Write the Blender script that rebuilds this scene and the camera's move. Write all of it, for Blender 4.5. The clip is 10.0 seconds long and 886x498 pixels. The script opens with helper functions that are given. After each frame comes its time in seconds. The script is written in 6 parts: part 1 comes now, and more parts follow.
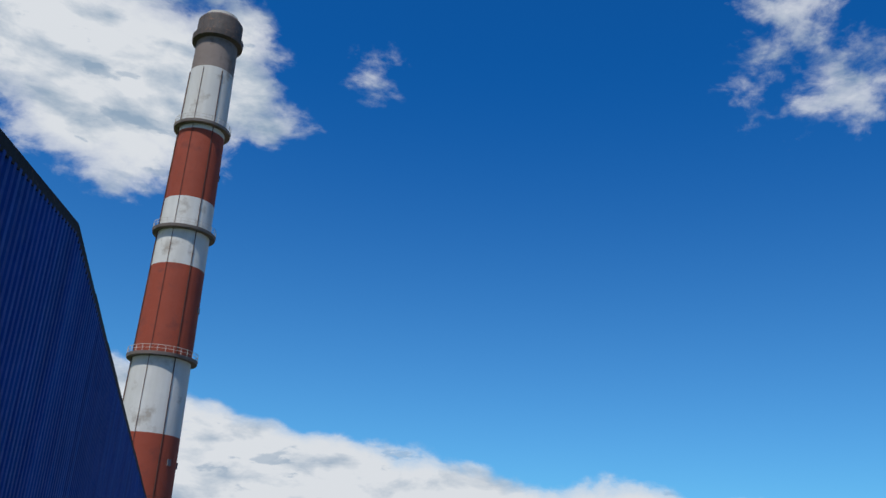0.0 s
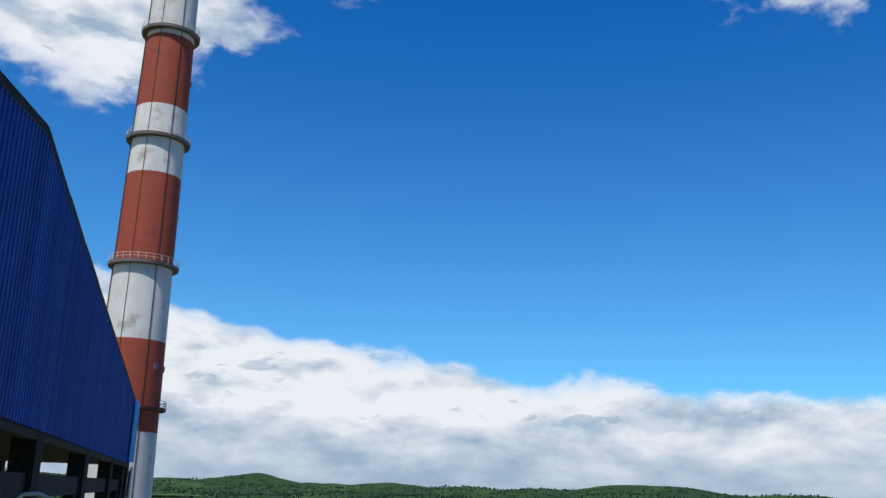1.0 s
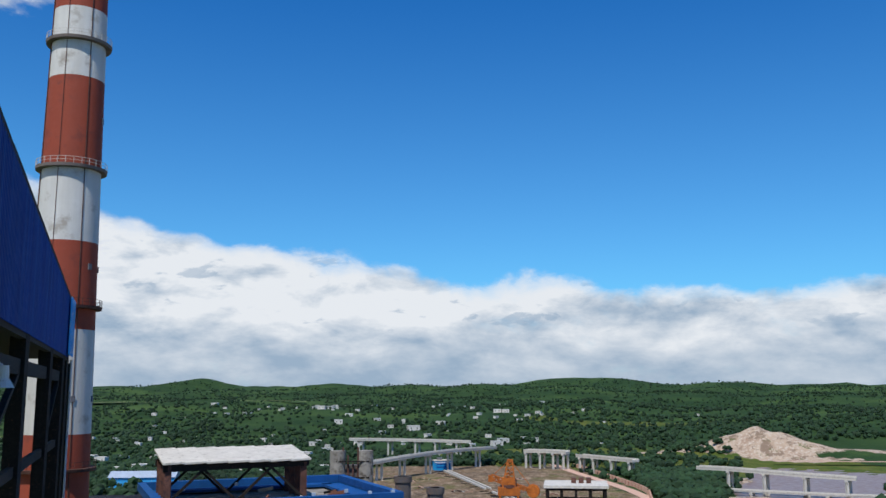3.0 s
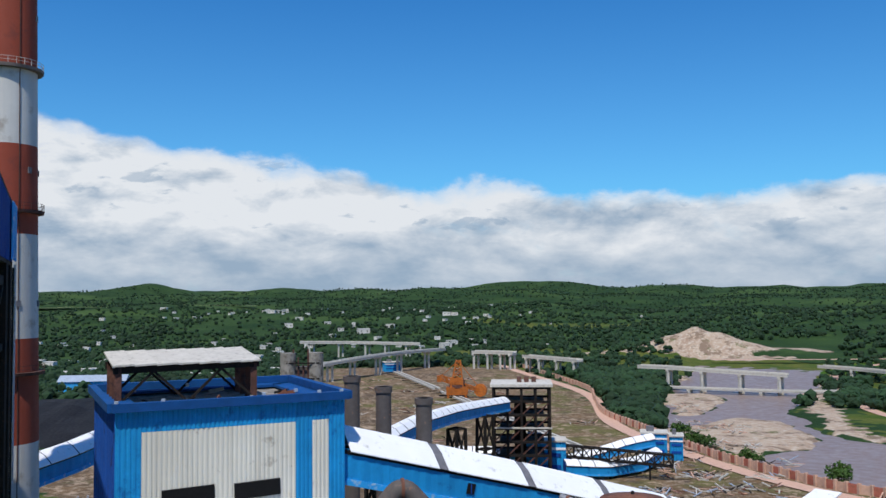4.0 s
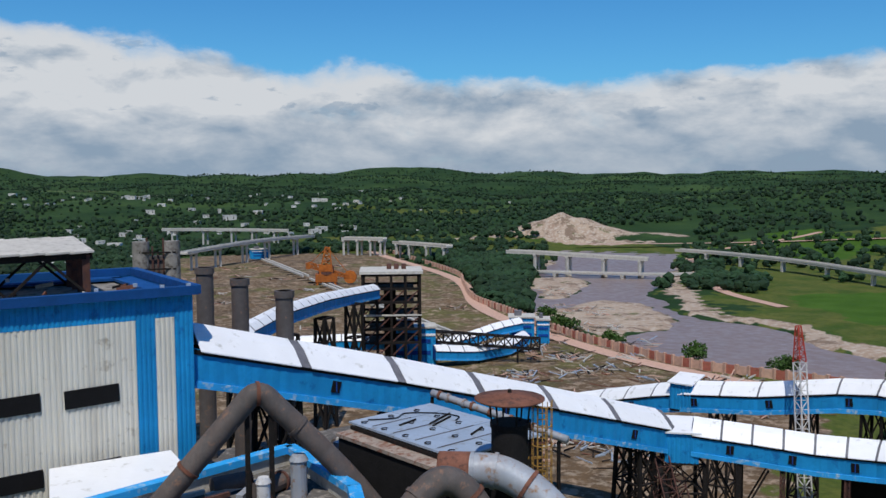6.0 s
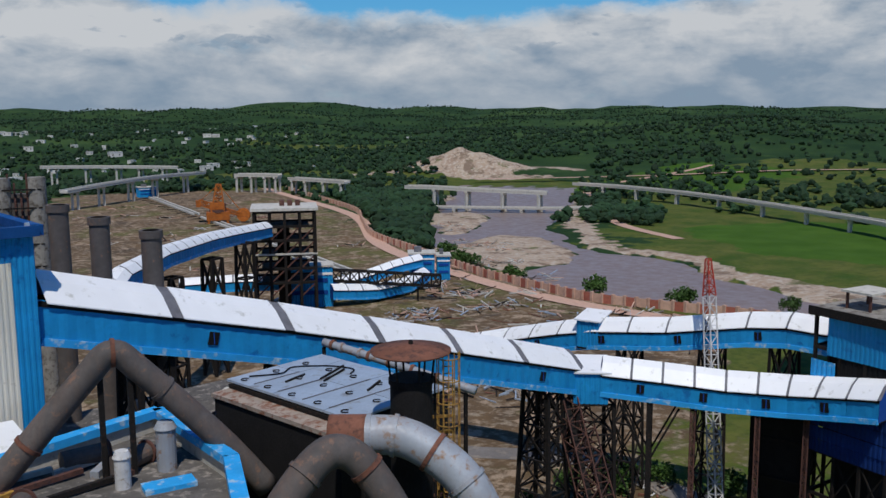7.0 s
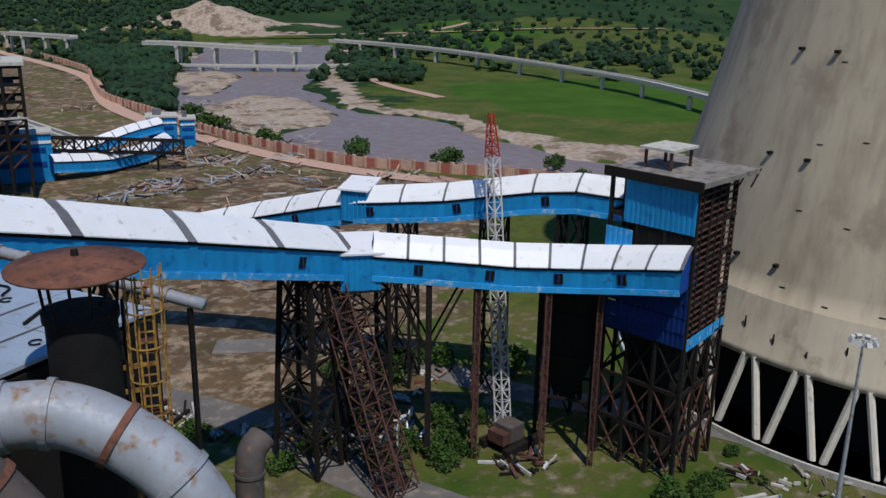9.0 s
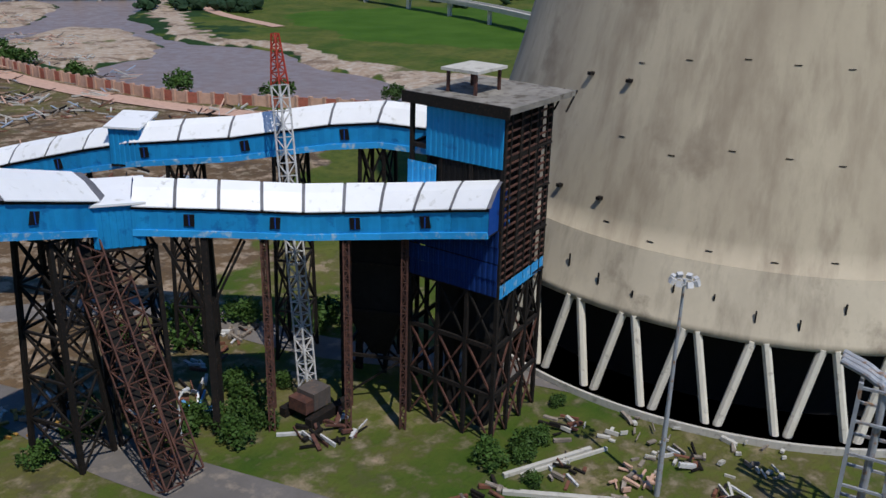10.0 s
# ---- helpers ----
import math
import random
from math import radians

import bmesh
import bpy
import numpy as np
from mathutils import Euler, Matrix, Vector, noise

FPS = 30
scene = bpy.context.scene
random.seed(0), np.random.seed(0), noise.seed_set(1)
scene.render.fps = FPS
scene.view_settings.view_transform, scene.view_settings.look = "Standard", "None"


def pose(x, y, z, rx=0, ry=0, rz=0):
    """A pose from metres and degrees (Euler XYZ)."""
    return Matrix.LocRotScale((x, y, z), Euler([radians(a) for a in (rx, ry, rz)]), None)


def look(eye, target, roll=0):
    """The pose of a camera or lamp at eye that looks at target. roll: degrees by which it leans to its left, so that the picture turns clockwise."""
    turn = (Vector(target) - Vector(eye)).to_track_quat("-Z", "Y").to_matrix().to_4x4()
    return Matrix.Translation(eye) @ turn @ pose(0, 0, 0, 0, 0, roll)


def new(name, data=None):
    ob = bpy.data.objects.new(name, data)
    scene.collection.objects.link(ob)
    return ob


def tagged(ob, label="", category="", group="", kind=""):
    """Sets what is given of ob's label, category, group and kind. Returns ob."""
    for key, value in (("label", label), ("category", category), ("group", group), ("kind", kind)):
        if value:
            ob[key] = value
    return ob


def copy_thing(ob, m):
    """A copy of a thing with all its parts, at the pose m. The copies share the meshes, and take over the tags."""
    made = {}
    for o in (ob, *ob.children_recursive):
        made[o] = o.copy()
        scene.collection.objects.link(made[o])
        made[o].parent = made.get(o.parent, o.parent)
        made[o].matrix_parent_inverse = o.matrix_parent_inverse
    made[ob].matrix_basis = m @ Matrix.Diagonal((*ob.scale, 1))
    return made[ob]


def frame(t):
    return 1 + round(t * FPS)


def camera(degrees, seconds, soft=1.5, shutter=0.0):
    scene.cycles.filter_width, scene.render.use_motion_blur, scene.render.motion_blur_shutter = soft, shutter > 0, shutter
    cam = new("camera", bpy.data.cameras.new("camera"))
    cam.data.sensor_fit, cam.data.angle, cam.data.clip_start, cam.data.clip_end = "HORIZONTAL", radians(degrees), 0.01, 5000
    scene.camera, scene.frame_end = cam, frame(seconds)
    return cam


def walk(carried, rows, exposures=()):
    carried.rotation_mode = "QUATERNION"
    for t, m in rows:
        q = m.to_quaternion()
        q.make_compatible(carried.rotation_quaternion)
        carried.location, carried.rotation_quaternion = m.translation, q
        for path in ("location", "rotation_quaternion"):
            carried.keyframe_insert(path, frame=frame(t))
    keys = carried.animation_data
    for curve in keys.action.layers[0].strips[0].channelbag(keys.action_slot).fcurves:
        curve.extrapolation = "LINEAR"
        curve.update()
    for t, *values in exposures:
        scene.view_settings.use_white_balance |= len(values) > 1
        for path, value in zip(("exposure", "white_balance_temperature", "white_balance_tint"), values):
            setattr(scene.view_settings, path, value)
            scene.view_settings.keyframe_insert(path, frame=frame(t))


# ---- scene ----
cam = camera(52.20, 10.0)
# seconds, x, y, z, yaw, pitch, roll
ROWS = [
    (0, 0.03, -2.99, 70.94, -6.63, 21.05, 3.7),
    (0.5, 0.34, -3.71, 70.45, -7.03, 20.55, 3.5),
    (1, 0.64, -4.42, 69.95, -8.19, 15.05, 1.8),
    (1.5, 0.95, -5.13, 69.46, -9.3, 12.72, 1.1),
    (2, 1.26, -5.85, 68.97, -9.45, 11.62, 0.8),
    (2.2, 1.39, -6.13, 68.77, -9.55, 11.2, 0.7),
    (3.3, 2.46, -12.58, 67.21, -13.53, 7.49, -0.6),
    (3.5, 2.44, -12.59, 67.22, -14.31, 6.25, -0.8),
    (4, 2.39, -12.6, 67.26, -15.33, 2.89, -0.5),
    (4.5, 2.34, -12.62, 67.31, -16.6, 0.65, 0.1),
    (5, 2.29, -12.64, 67.35, -18.65, -1.16, -0.2),
    (5.2, 2.9, -10.5, 67.3, -19.4, -1.83, -0.2),
    (6.3, 7.4, -0.5, 66.56, -25.4, -5.45, -0.43),
    (6.5, 8.59, 2.0, 66.24, -26.75, -6.25, -0.45),
    (7, 11.09, 6.6, 65.5, -29.85, -8.45, -0.4),
    (7.5, 13.8, 11.0, 64.75, -33.95, -10.7, -0.15),
    (8, 16.9, 15.6, 63.5, -37.95, -11.95, 0.25),
    (8.5, 19.63, 20.08, 62.31, -41.78, -13.95, 0.7),
    (9, 25.8, 25.91, 61.03, -45.32, -17.02, 1),
    (9.5, 31.97, 31.74, 59.75, -52.07, -19.55, 1.5),
    (10, 42.3, 28.79, 57.52, -54.2, -20.97, 1.5),
]


def aim(x, y, z, yaw, pitch, roll):
    a, b = radians(yaw), radians(pitch)
    way = Vector((-math.sin(a) * math.cos(b), math.cos(a) * math.cos(b), math.sin(b)))
    eye = Vector((x, y, z))
    return look(eye, eye + way * 50, roll)


EXPOSURES = [(0.0, -0.42), (0.5, -0.14), (1.0, -0.18), (3.5, -0.26), (4.5, -0.38), (5.2, -0.54), (6.5, -0.62), (7.5, -0.92), (8.5, -0.90), (9.2, -0.74), (10.0, -0.64)]
walk(cam, [(r[0], aim(*r[1:])) for r in ROWS], EXPOSURES)

# ---- light ----
SUN_EL, SUN_AZ = radians(61), radians(207)      # azimuth from +y towards +x
sun_way = Vector((math.sin(SUN_AZ) * math.cos(SUN_EL), math.cos(SUN_AZ) * math.cos(SUN_EL), math.sin(SUN_EL)))
sun = new("sun", bpy.data.lights.new("sun", "SUN"))
sun.data.energy, sun.data.angle, sun.data.color = 5.2, radians(0.6), (1.0, 0.955, 0.88)
sun.matrix_world = look(sun_way * 500, (0, 0, 0))


def build_world():
    w = bpy.data.worlds.new("sky")
    scene.world = w
    w.use_nodes = True
    nt = w.node_tree
    nd, ln = nt.nodes, nt.links
    nd.clear()

    def math_(op, a, b=None, clamp=False):
        n = nd.new("ShaderNodeMath")
        n.operation, n.use_clamp = op, clamp
        for i, v in enumerate((a, b)):
            if v is None:
                continue
            if isinstance(v, (int, float)):
                n.inputs[i].default_value = v
            else:
                ln.new(v, n.inputs[i])
        return n.outputs[0]

    def ramp(v, lo, hi, a=0.0, b=1.0):
        n = nd.new("ShaderNodeMapRange")
        n.interpolation_type = "SMOOTHSTEP"
        ln.new(v, n.inputs[0])
        for i, x in enumerate((lo, hi, a, b)):
            n.inputs[i + 1].default_value = x
        return n.outputs[0]

    def noise_(vec, scale, detail, rough, offset=(0, 0, 0), stretch=(1, 1, 1), dist=0.0):
        m = nd.new("ShaderNodeMapping")
        m.inputs["Location"].default_value, m.inputs["Scale"].default_value = offset, stretch
        ln.new(vec, m.inputs[0])
        n = nd.new("ShaderNodeTexNoise")
        n.inputs["Scale"].default_value, n.inputs["Detail"].default_value = scale, detail
        n.inputs["Roughness"].default_value, n.inputs["Distortion"].default_value = rough, dist
        ln.new(m.outputs[0], n.inputs["Vector"])
        return n.outputs[0]

    out, bg = nd.new("ShaderNodeOutputWorld"), nd.new("ShaderNodeBackground")
    sky = nd.new("ShaderNodeTexSky")
    sky.sky_type, sky.sun_disc = "NISHITA", False
    sky.sun_elevation, sky.sun_rotation = SUN_EL, SUN_AZ
    sky.air_density, sky.dust_density, sky.ozone_density, sky.altitude = 1.0, 0.4, 2.2, 100
    tc = nd.new("ShaderNodeTexCoord").outputs["Generated"]
    sep = nd.new("ShaderNodeSeparateXYZ")
    ln.new(tc, sep.inputs[0])
    el = math_("MULTIPLY", math_("ARCSINE", sep.outputs[2]), 57.2958)

    def blob(az, e, size, amount):
        d = nd.new("ShaderNodeVectorMath")
        d.operation = "DOT_PRODUCT"
        ln.new(tc, d.inputs[0])
        a, b = radians(az), radians(e)
        d.inputs[1].default_value = (math.sin(a) * math.cos(b), math.cos(a) * math.cos(b), math.sin(b))
        return ramp(d.outputs["Value"], math.cos(radians(size)), 1.0, 0.0, amount)

    big = noise_(tc, 5.0, 8.0, 0.56, (3.1, 1.7, 0.4), (1, 1, 2.0), 0.0)
    mid = noise_(tc, 12.0, 10.0, 0.58, (0.3, 5.1, 2.2), (1, 1, 1.7), 0.35)
    fine = noise_(tc, 34.0, 9.0, 0.62, (4.4, 0.7, 1.9), (1, 1, 1.6), 0.3)
    shape = math_("ADD", math_("MULTIPLY", big, 0.46), math_("ADD", math_("MULTIPLY", mid, 0.38), math_("MULTIPLY", fine, 0.16)))
    # the bank of cloud over the horizon, highest towards -x
    lean = math_("MULTIPLY", sep.outputs[0], math_("SUBTRACT", 12.0, math_("MULTIPLY", sep.outputs[0], 13.0)))
    low = ramp(math_("ADD", el, lean), 10.9, 7.2, -0.24, 0.27)
    extra = blob(-19, 32, 14, 0.36)
    for b in (blob(-13, 26, 8, 0.24), blob(-7, 30, 5, 0.2), blob(-3.6, 26.5, 3.6, 0.2), blob(1.2, 32, 4.2, 0.26), blob(32, 32, 10, 0.275), blob(-34, 42, 25, 0.2), blob(19, 9.2, 5, 0.14), blob(6, 11.0, 4, 0.12)):
        extra = math_("ADD", extra, b)
    cover = math_("ADD", shape, math_("ADD", low, extra))
    mask = math_("MULTIPLY", ramp(cover, 0.50, 0.60), ramp(cover, 0.48, 0.72, 0.35, 1.0))
    # sunlit heads, grey undersides and folds of the cloud
    fold = noise_(tc, 11.0, 10.0, 0.56, (7.0, 2.0, 1.22), (1, 1, 2.3), 0.25)
    above = noise_(tc, 11.0, 10.0, 0.56, (7.0, 2.0, 1.275), (1, 1, 2.3), 0.25)
    broad = noise_(tc, 4.2, 6.0, 0.55, (1.0, 4.0, 2.1), (1, 1, 3.4))
    relief = math_("ADD", math_("MULTIPLY", math_("SUBTRACT", fold, above), 2.5), ramp(broad, 0.36, 0.58, 0.58, 1.0))
    under = ramp(math_("ADD", el, math_("MULTIPLY", fine, 2.0)), 0.8, 8.0, 0.34, 1.08)
    lit = math_("MULTIPLY", relief, under, True)
    # small detached grey cloudlets before the bank
    grey = math_("MULTIPLY", ramp(noise_(tc, 15.0, 8.0, 0.55, (2.2, 9.0, 4.1), (1, 1, 2.6), 0.2), 0.60, 0.66), ramp(el, 3.0, 4.5))
    lit = math_("MULTIPLY", lit, math_("SUBTRACT", 1.0, math_("MULTIPLY", grey, 0.45)))
    lit = math_("MAXIMUM", lit, 0.2)
    white = nd.new("ShaderNodeMix")
    white.data_type = "RGBA"
    white.inputs[6].default_value, white.inputs[7].default_value = (2.2, 3.6, 5.3, 1), (8.5, 8.9, 9.4, 1)
    ln.new(lit, white.inputs[0])
    blue = nd.new("ShaderNodeMix")
    blue.data_type, blue.blend_type = "RGBA", "MULTIPLY"
    blue.inputs[0].default_value = 1.0
    tone = nd.new("ShaderNodeMix")
    tone.data_type = "RGBA"
    tone.inputs[6].default_value, tone.inputs[7].default_value = (0.42, 1.06, 1.52, 1), (0.055, 0.70, 1.46, 1)
    ln.new(ramp(el, 6.0, 34.0), tone.inputs[0])
    ln.new(tone.outputs[2], blue.inputs[7])
    ln.new(sky.outputs[0], blue.inputs[6])
    both = nd.new("ShaderNodeMix")
    both.data_type = "RGBA"
    ln.new(mask, both.inputs[0])
    ln.new(blue.outputs[2], both.inputs[6])
    ln.new(white.outputs[2], both.inputs[7])
    ln.new(both.outputs[2], bg.inputs[0])
    bg.inputs[1].default_value = 0.11
    ln.new(bg.outputs[0], out.inputs[0])


build_world()


# ---- materials ----
def material(name, color, rough=0.6, metal=0.0, vary=0.25, scale=0.6, tint=None, stain=0.0, bump=0.0, streak=0.0, fine=8.0):
    """A surface with a base colour, a coarse and a fine variation, stains of another colour, vertical streaks and relief."""
    m = bpy.data.materials.new(name)
    m.use_nodes = True
    nt = m.node_tree
    nd, ln = nt.nodes, nt.links
    bsdf = nd["Principled BSDF"]
    tc = nd.new("ShaderNodeTexCoord").outputs["Object"]
    info = nd.new("ShaderNodeObjectInfo")

    def noise_(s, detail, stretch=(1, 1, 1)):
        mp = nd.new("ShaderNodeMapping")
        mp.inputs["Scale"].default_value = stretch
        ln.new(tc, mp.inputs[0])
        n = nd.new("ShaderNodeTexNoise")
        n.inputs["Scale"].default_value, n.inputs["Detail"].default_value, n.inputs["Roughness"].default_value = s, detail, 0.62
        ln.new(mp.outputs[0], n.inputs["Vector"])
        return n.outputs[0]

    def mix(fac, a, b, kind="MIX"):
        n = nd.new("ShaderNodeMix")
        n.data_type, n.blend_type = "RGBA", kind
        for i, v in ((0, fac), (6, a), (7, b)):
            if isinstance(v, (int, float)):
                n.inputs[i].default_value = v
            elif isinstance(v, tuple):
                n.inputs[i].default_value = (*v, 1)
            else:
                ln.new(v, n.inputs[i])
        return n.outputs[2]

    def span(v, lo, hi, a=0.0, b=1.0):
        n = nd.new("ShaderNodeMapRange")
        ln.new(v, n.inputs[0])
        for i, x in enumerate((lo, hi, a, b)):
            n.inputs[i + 1].default_value = x
        return n.outputs[0]

    coarse, small = noise_(scale, 4), noise_(scale * fine, 5)
    dark = tuple(c * (1 - vary) for c in color)
    light = tuple(min(1, c * (1 + vary * 0.6)) for c in color)
    col = mix(span(coarse, 0.3, 0.7), dark, light)
    col = mix(span(small, 0.35, 0.65, 0, 0.5), col, dark)
    rnd = nd.new("ShaderNodeHueSaturation")
    ln.new(col, rnd.inputs["Color"])
    ln.new(span(info.outputs["Random"], 0, 1, 1 - vary * 0.35, 1 + vary * 0.35), rnd.inputs["Value"])
    col = rnd.outputs[0]
    if tint and stain:
        col = mix(span(noise_(scale * 2.3, 7), 0.62 - stain * 0.3, 0.72 - stain * 0.2), col, tint)
    if streak:
        col = mix(span(noise_(max(0.35, scale * 3), 5, (1, 1, 0.035)), 0.46, 0.72, 0, streak), col, tint or dark)
        col = mix(span(noise_(max(0.12, scale), 4, (1, 1, 0.06)), 0.45, 0.7, 0, streak * 0.6), col, tint or dark)
    ln.new(col, bsdf.inputs["Base Color"])
    bsdf.inputs["Metallic"].default_value = metal
    bsdf.inputs["Specular IOR Level"].default_value = 0.25 if rough > 0.5 else 0.5
    ln.new(span(small, 0.3, 0.7, max(0.05, rough - 0.12), min(1, rough + 0.12)), bsdf.inputs["Roughness"])
    if bump:
        b = nd.new("ShaderNodeBump")
        b.inputs["Strength"].default_value, b.inputs["Distance"].default_value = 0.6, bump
        ln.new(small, b.inputs["Height"])
        ln.new(b.outputs[0], bsdf.inputs["Normal"])
    return m


BLUE = material("blue_sheet", (0.012, 0.29, 0.63), 0.6, 0, 0.22, 0.25, (0.006, 0.13, 0.36), 0.15, 0, 0.3)
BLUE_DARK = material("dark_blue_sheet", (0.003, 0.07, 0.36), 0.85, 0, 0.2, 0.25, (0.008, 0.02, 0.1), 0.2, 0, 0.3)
# the lighter streaks paint sun glancing off the wall's ribs
SHED_BLUE = material("rib_glint_deep_blue_sheet", (0.002, 0.040, 0.25), 0.8, 0, 0.22, 0.25, (0.02, 0.15, 0.50), 0.0, 0, 0.32)
BLUE_TRIM = material("blue_trim", (0.004, 0.07, 0.25), 0.7, 0, 0.25, 0.5)
BLUE_LIGHT = material("light_blue_sheet", (0.03, 0.36, 0.78), 0.6, 0, 0.2, 0.4, (0.4, 0.55, 0.65), 0.25)
BEIGE = material("beige_sheet", (0.72, 0.70, 0.62), 0.6, 0, 0.08, 0.2, (0.34, 0.30, 0.24), 0.05, 0, 0.4)
WHITE = material("white_sheet", (0.84, 0.85, 0.86), 0.45, 0, 0.06, 0.3, (0.55, 0.55, 0.52), 0.1)
SEAM = material("grey_seam", (0.16, 0.16, 0.18), 0.7, 0, 0.3, 1.0)
GREY_SHEET = material("grey_sheet", (0.36, 0.43, 0.52), 0.45, 0.1, 0.15, 0.4, (0.22, 0.22, 0.22), 0.15)
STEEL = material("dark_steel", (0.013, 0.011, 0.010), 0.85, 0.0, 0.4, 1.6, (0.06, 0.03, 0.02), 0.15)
NEAR_BLACK = material("near_black_wall", (0.012, 0.011, 0.011), 0.9, 0, 0.4, 0.8)
RUSTSTEEL = material("rusty_steel", (0.13, 0.06, 0.045), 0.8, 0.0, 0.45, 0.8, (0.05, 0.03, 0.03), 0.4)
RUST = material("rust", (0.20, 0.085, 0.055), 0.85, 0, 0.35, 0.6, (0.09, 0.045, 0.035), 0.35, 0.02)
RUST_PALE = material("rusty_pale_ledge", (0.40, 0.33, 0.27), 0.85, 0, 0.3, 0.6, (0.20, 0.085, 0.05), 0.45, 0.02)
YELLOW = material("weathered_yellow_steel", (0.40, 0.23, 0.05), 0.7, 0.0, 0.4, 1.5, (0.16, 0.07, 0.03), 0.45)
DUCT = material("duct_paint", (0.33, 0.36, 0.40), 0.55, 0.1, 0.2, 0.5, (0.26, 0.15, 0.08), 0.27, 0.01, 0.2)
DUCT_DARK = material("sooty_duct", (0.11, 0.098, 0.093), 0.7, 0.0, 0.35, 0.5, (0.20, 0.12, 0.085), 0.14, 0.01, 0.25)
CONCRETE = material("weathered_concrete", (0.58, 0.50, 0.37), 0.85, 0, 0.22, 0.035, (0.30, 0.245, 0.18), 0.10, 0.02, 0.9)
LOW_CONCRETE = material("pale_grey_concrete", (0.60, 0.525, 0.40), 0.85, 0, 0.2, 0.05, (0.30, 0.25, 0.19), 0.08, 0.02, 0.85)
# blue sheet darkened: the gallery's shade is put into the colour
SHADED_BLUE = material("shaded_blue_sheet", (0.002, 0.03, 0.17), 0.8, 0, 0.3, 0.4)
LEG_PAINT = material("cream_leg_paint", (0.74, 0.70, 0.60), 0.8, 0, 0.12, 0.4, (0.42, 0.38, 0.32), 0.12, 0.01, 0.25)
PALE_CONCRETE = material("pale_concrete", (0.55, 0.53, 0.48), 0.85, 0, 0.15, 0.5, (0.3, 0.28, 0.25), 0.2, 0.01, 0.3)
GRIME = material("grimy_roof", (0.12, 0.11, 0.10), 0.9, 0, 0.45, 0.5, (0.28, 0.25, 0.22), 0.3, 0.02)
ROOF_DIRT = material("dirty_roof", (0.30, 0.28, 0.25), 0.9, 0, 0.35, 0.35, (0.10, 0.085, 0.07), 0.4, 0.02)
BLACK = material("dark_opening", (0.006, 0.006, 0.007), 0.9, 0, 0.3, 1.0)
CH_RED = material("chimney_red_paint", (0.30, 0.062, 0.034), 0.75, 0, 0.14, 0.12, (0.20, 0.05, 0.035), 0.2, 0.01, 0.3)
CH_WHITE = material("chimney_white_paint", (0.60, 0.60, 0.57), 0.75, 0, 0.12, 0.12, (0.36, 0.33, 0.29), 0.15, 0.01, 0.35)
CH_GREY = material("chimney_sooty_paint", (0.23, 0.19, 0.17), 0.8, 0, 0.2, 0.15, (0.13, 0.11, 0.10), 0.3, 0.01, 0.4)
BRICKRED = material("red_brick_panel", (0.40, 0.13, 0.09), 0.85, 0, 0.25, 0.7, (0.2, 0.1, 0.07), 0.25)
PINKSTONE = material("pink_pillar", (0.56, 0.36, 0.27), 0.85, 0, 0.2, 0.7)
ORANGE = material("orange_paint", (0.45, 0.13, 0.02), 0.7, 0, 0.35, 0.5, (0.2, 0.07, 0.03), 0.35)
REDPAINT = material("red_paint", (0.42, 0.05, 0.03), 0.6, 0, 0.3, 1.0)
WHITEPAINT = material("white_steel_paint", (0.62, 0.62, 0.62), 0.6, 0, 0.25, 1.0, (0.3, 0.25, 0.2), 0.2)
ASPHALT = material("worn_road", (0.17, 0.155, 0.145), 0.9, 0, 0.25, 0.15, (0.26, 0.22, 0.18), 0.3)
HOUSEWHITE = material("whitewashed_wall", (0.66, 0.64, 0.60), 0.8, 0, 0.15, 0.4)
HOUSEROOF = material("house_roof", (0.5, 0.47, 0.43), 0.8, 0, 0.4, 0.4)
LEAF = material("foliage", (0.045, 0.085, 0.018), 0.75, 0, 0.55, 0.02, (0.02, 0.045, 0.012), 0.35, 0, 0, 9.0)
BUSH = material("bush_leaves", (0.055, 0.115, 0.02), 0.7, 0, 0.5, 0.3, (0.025, 0.05, 0.012), 0.35)
BARK = material("bark", (0.10, 0.07, 0.05), 0.9, 0, 0.3, 1.0)
RUBBLE = material("rubble", (0.34, 0.29, 0.24), 0.9, 0, 0.5, 0.5, (0.12, 0.10, 0.09), 0.4)
DRY_GRASS = material("dry_grass", (0.20, 0.21, 0.085), 0.9, 0, 0.3, 0.01, (0.34, 0.30, 0.18), 0.35)
COAL = material("coal", (0.012, 0.012, 0.014), 0.85, 0, 0.4, 0.1)
BLUETARP = material("blue_tarpaulin", (0.10, 0.30, 0.55), 0.5, 0, 0.2, 1.0)


def water_material():
    m = material("muddy_water", (0.23, 0.17, 0.145), 0.42, 0, 0.12, 0.03)
    nd, ln = m.node_tree.nodes, m.node_tree.links
    n = nd.new("ShaderNodeTexNoise")
    n.inputs["Scale"].default_value, n.inputs["Detail"].default_value = 0.5, 4
    ln.new(nd.new("ShaderNodeTexCoord").outputs["Object"], n.inputs["Vector"])
    b = nd.new("ShaderNodeBump")
    b.inputs["Strength"].default_value, b.inputs["Distance"].default_value = 0.25, 0.1
    ln.new(n.outputs[0], b.inputs["Height"])
    ln.new(b.outputs[0], nd["Principled BSDF"].inputs["Normal"])
    return m


WATER = water_material()


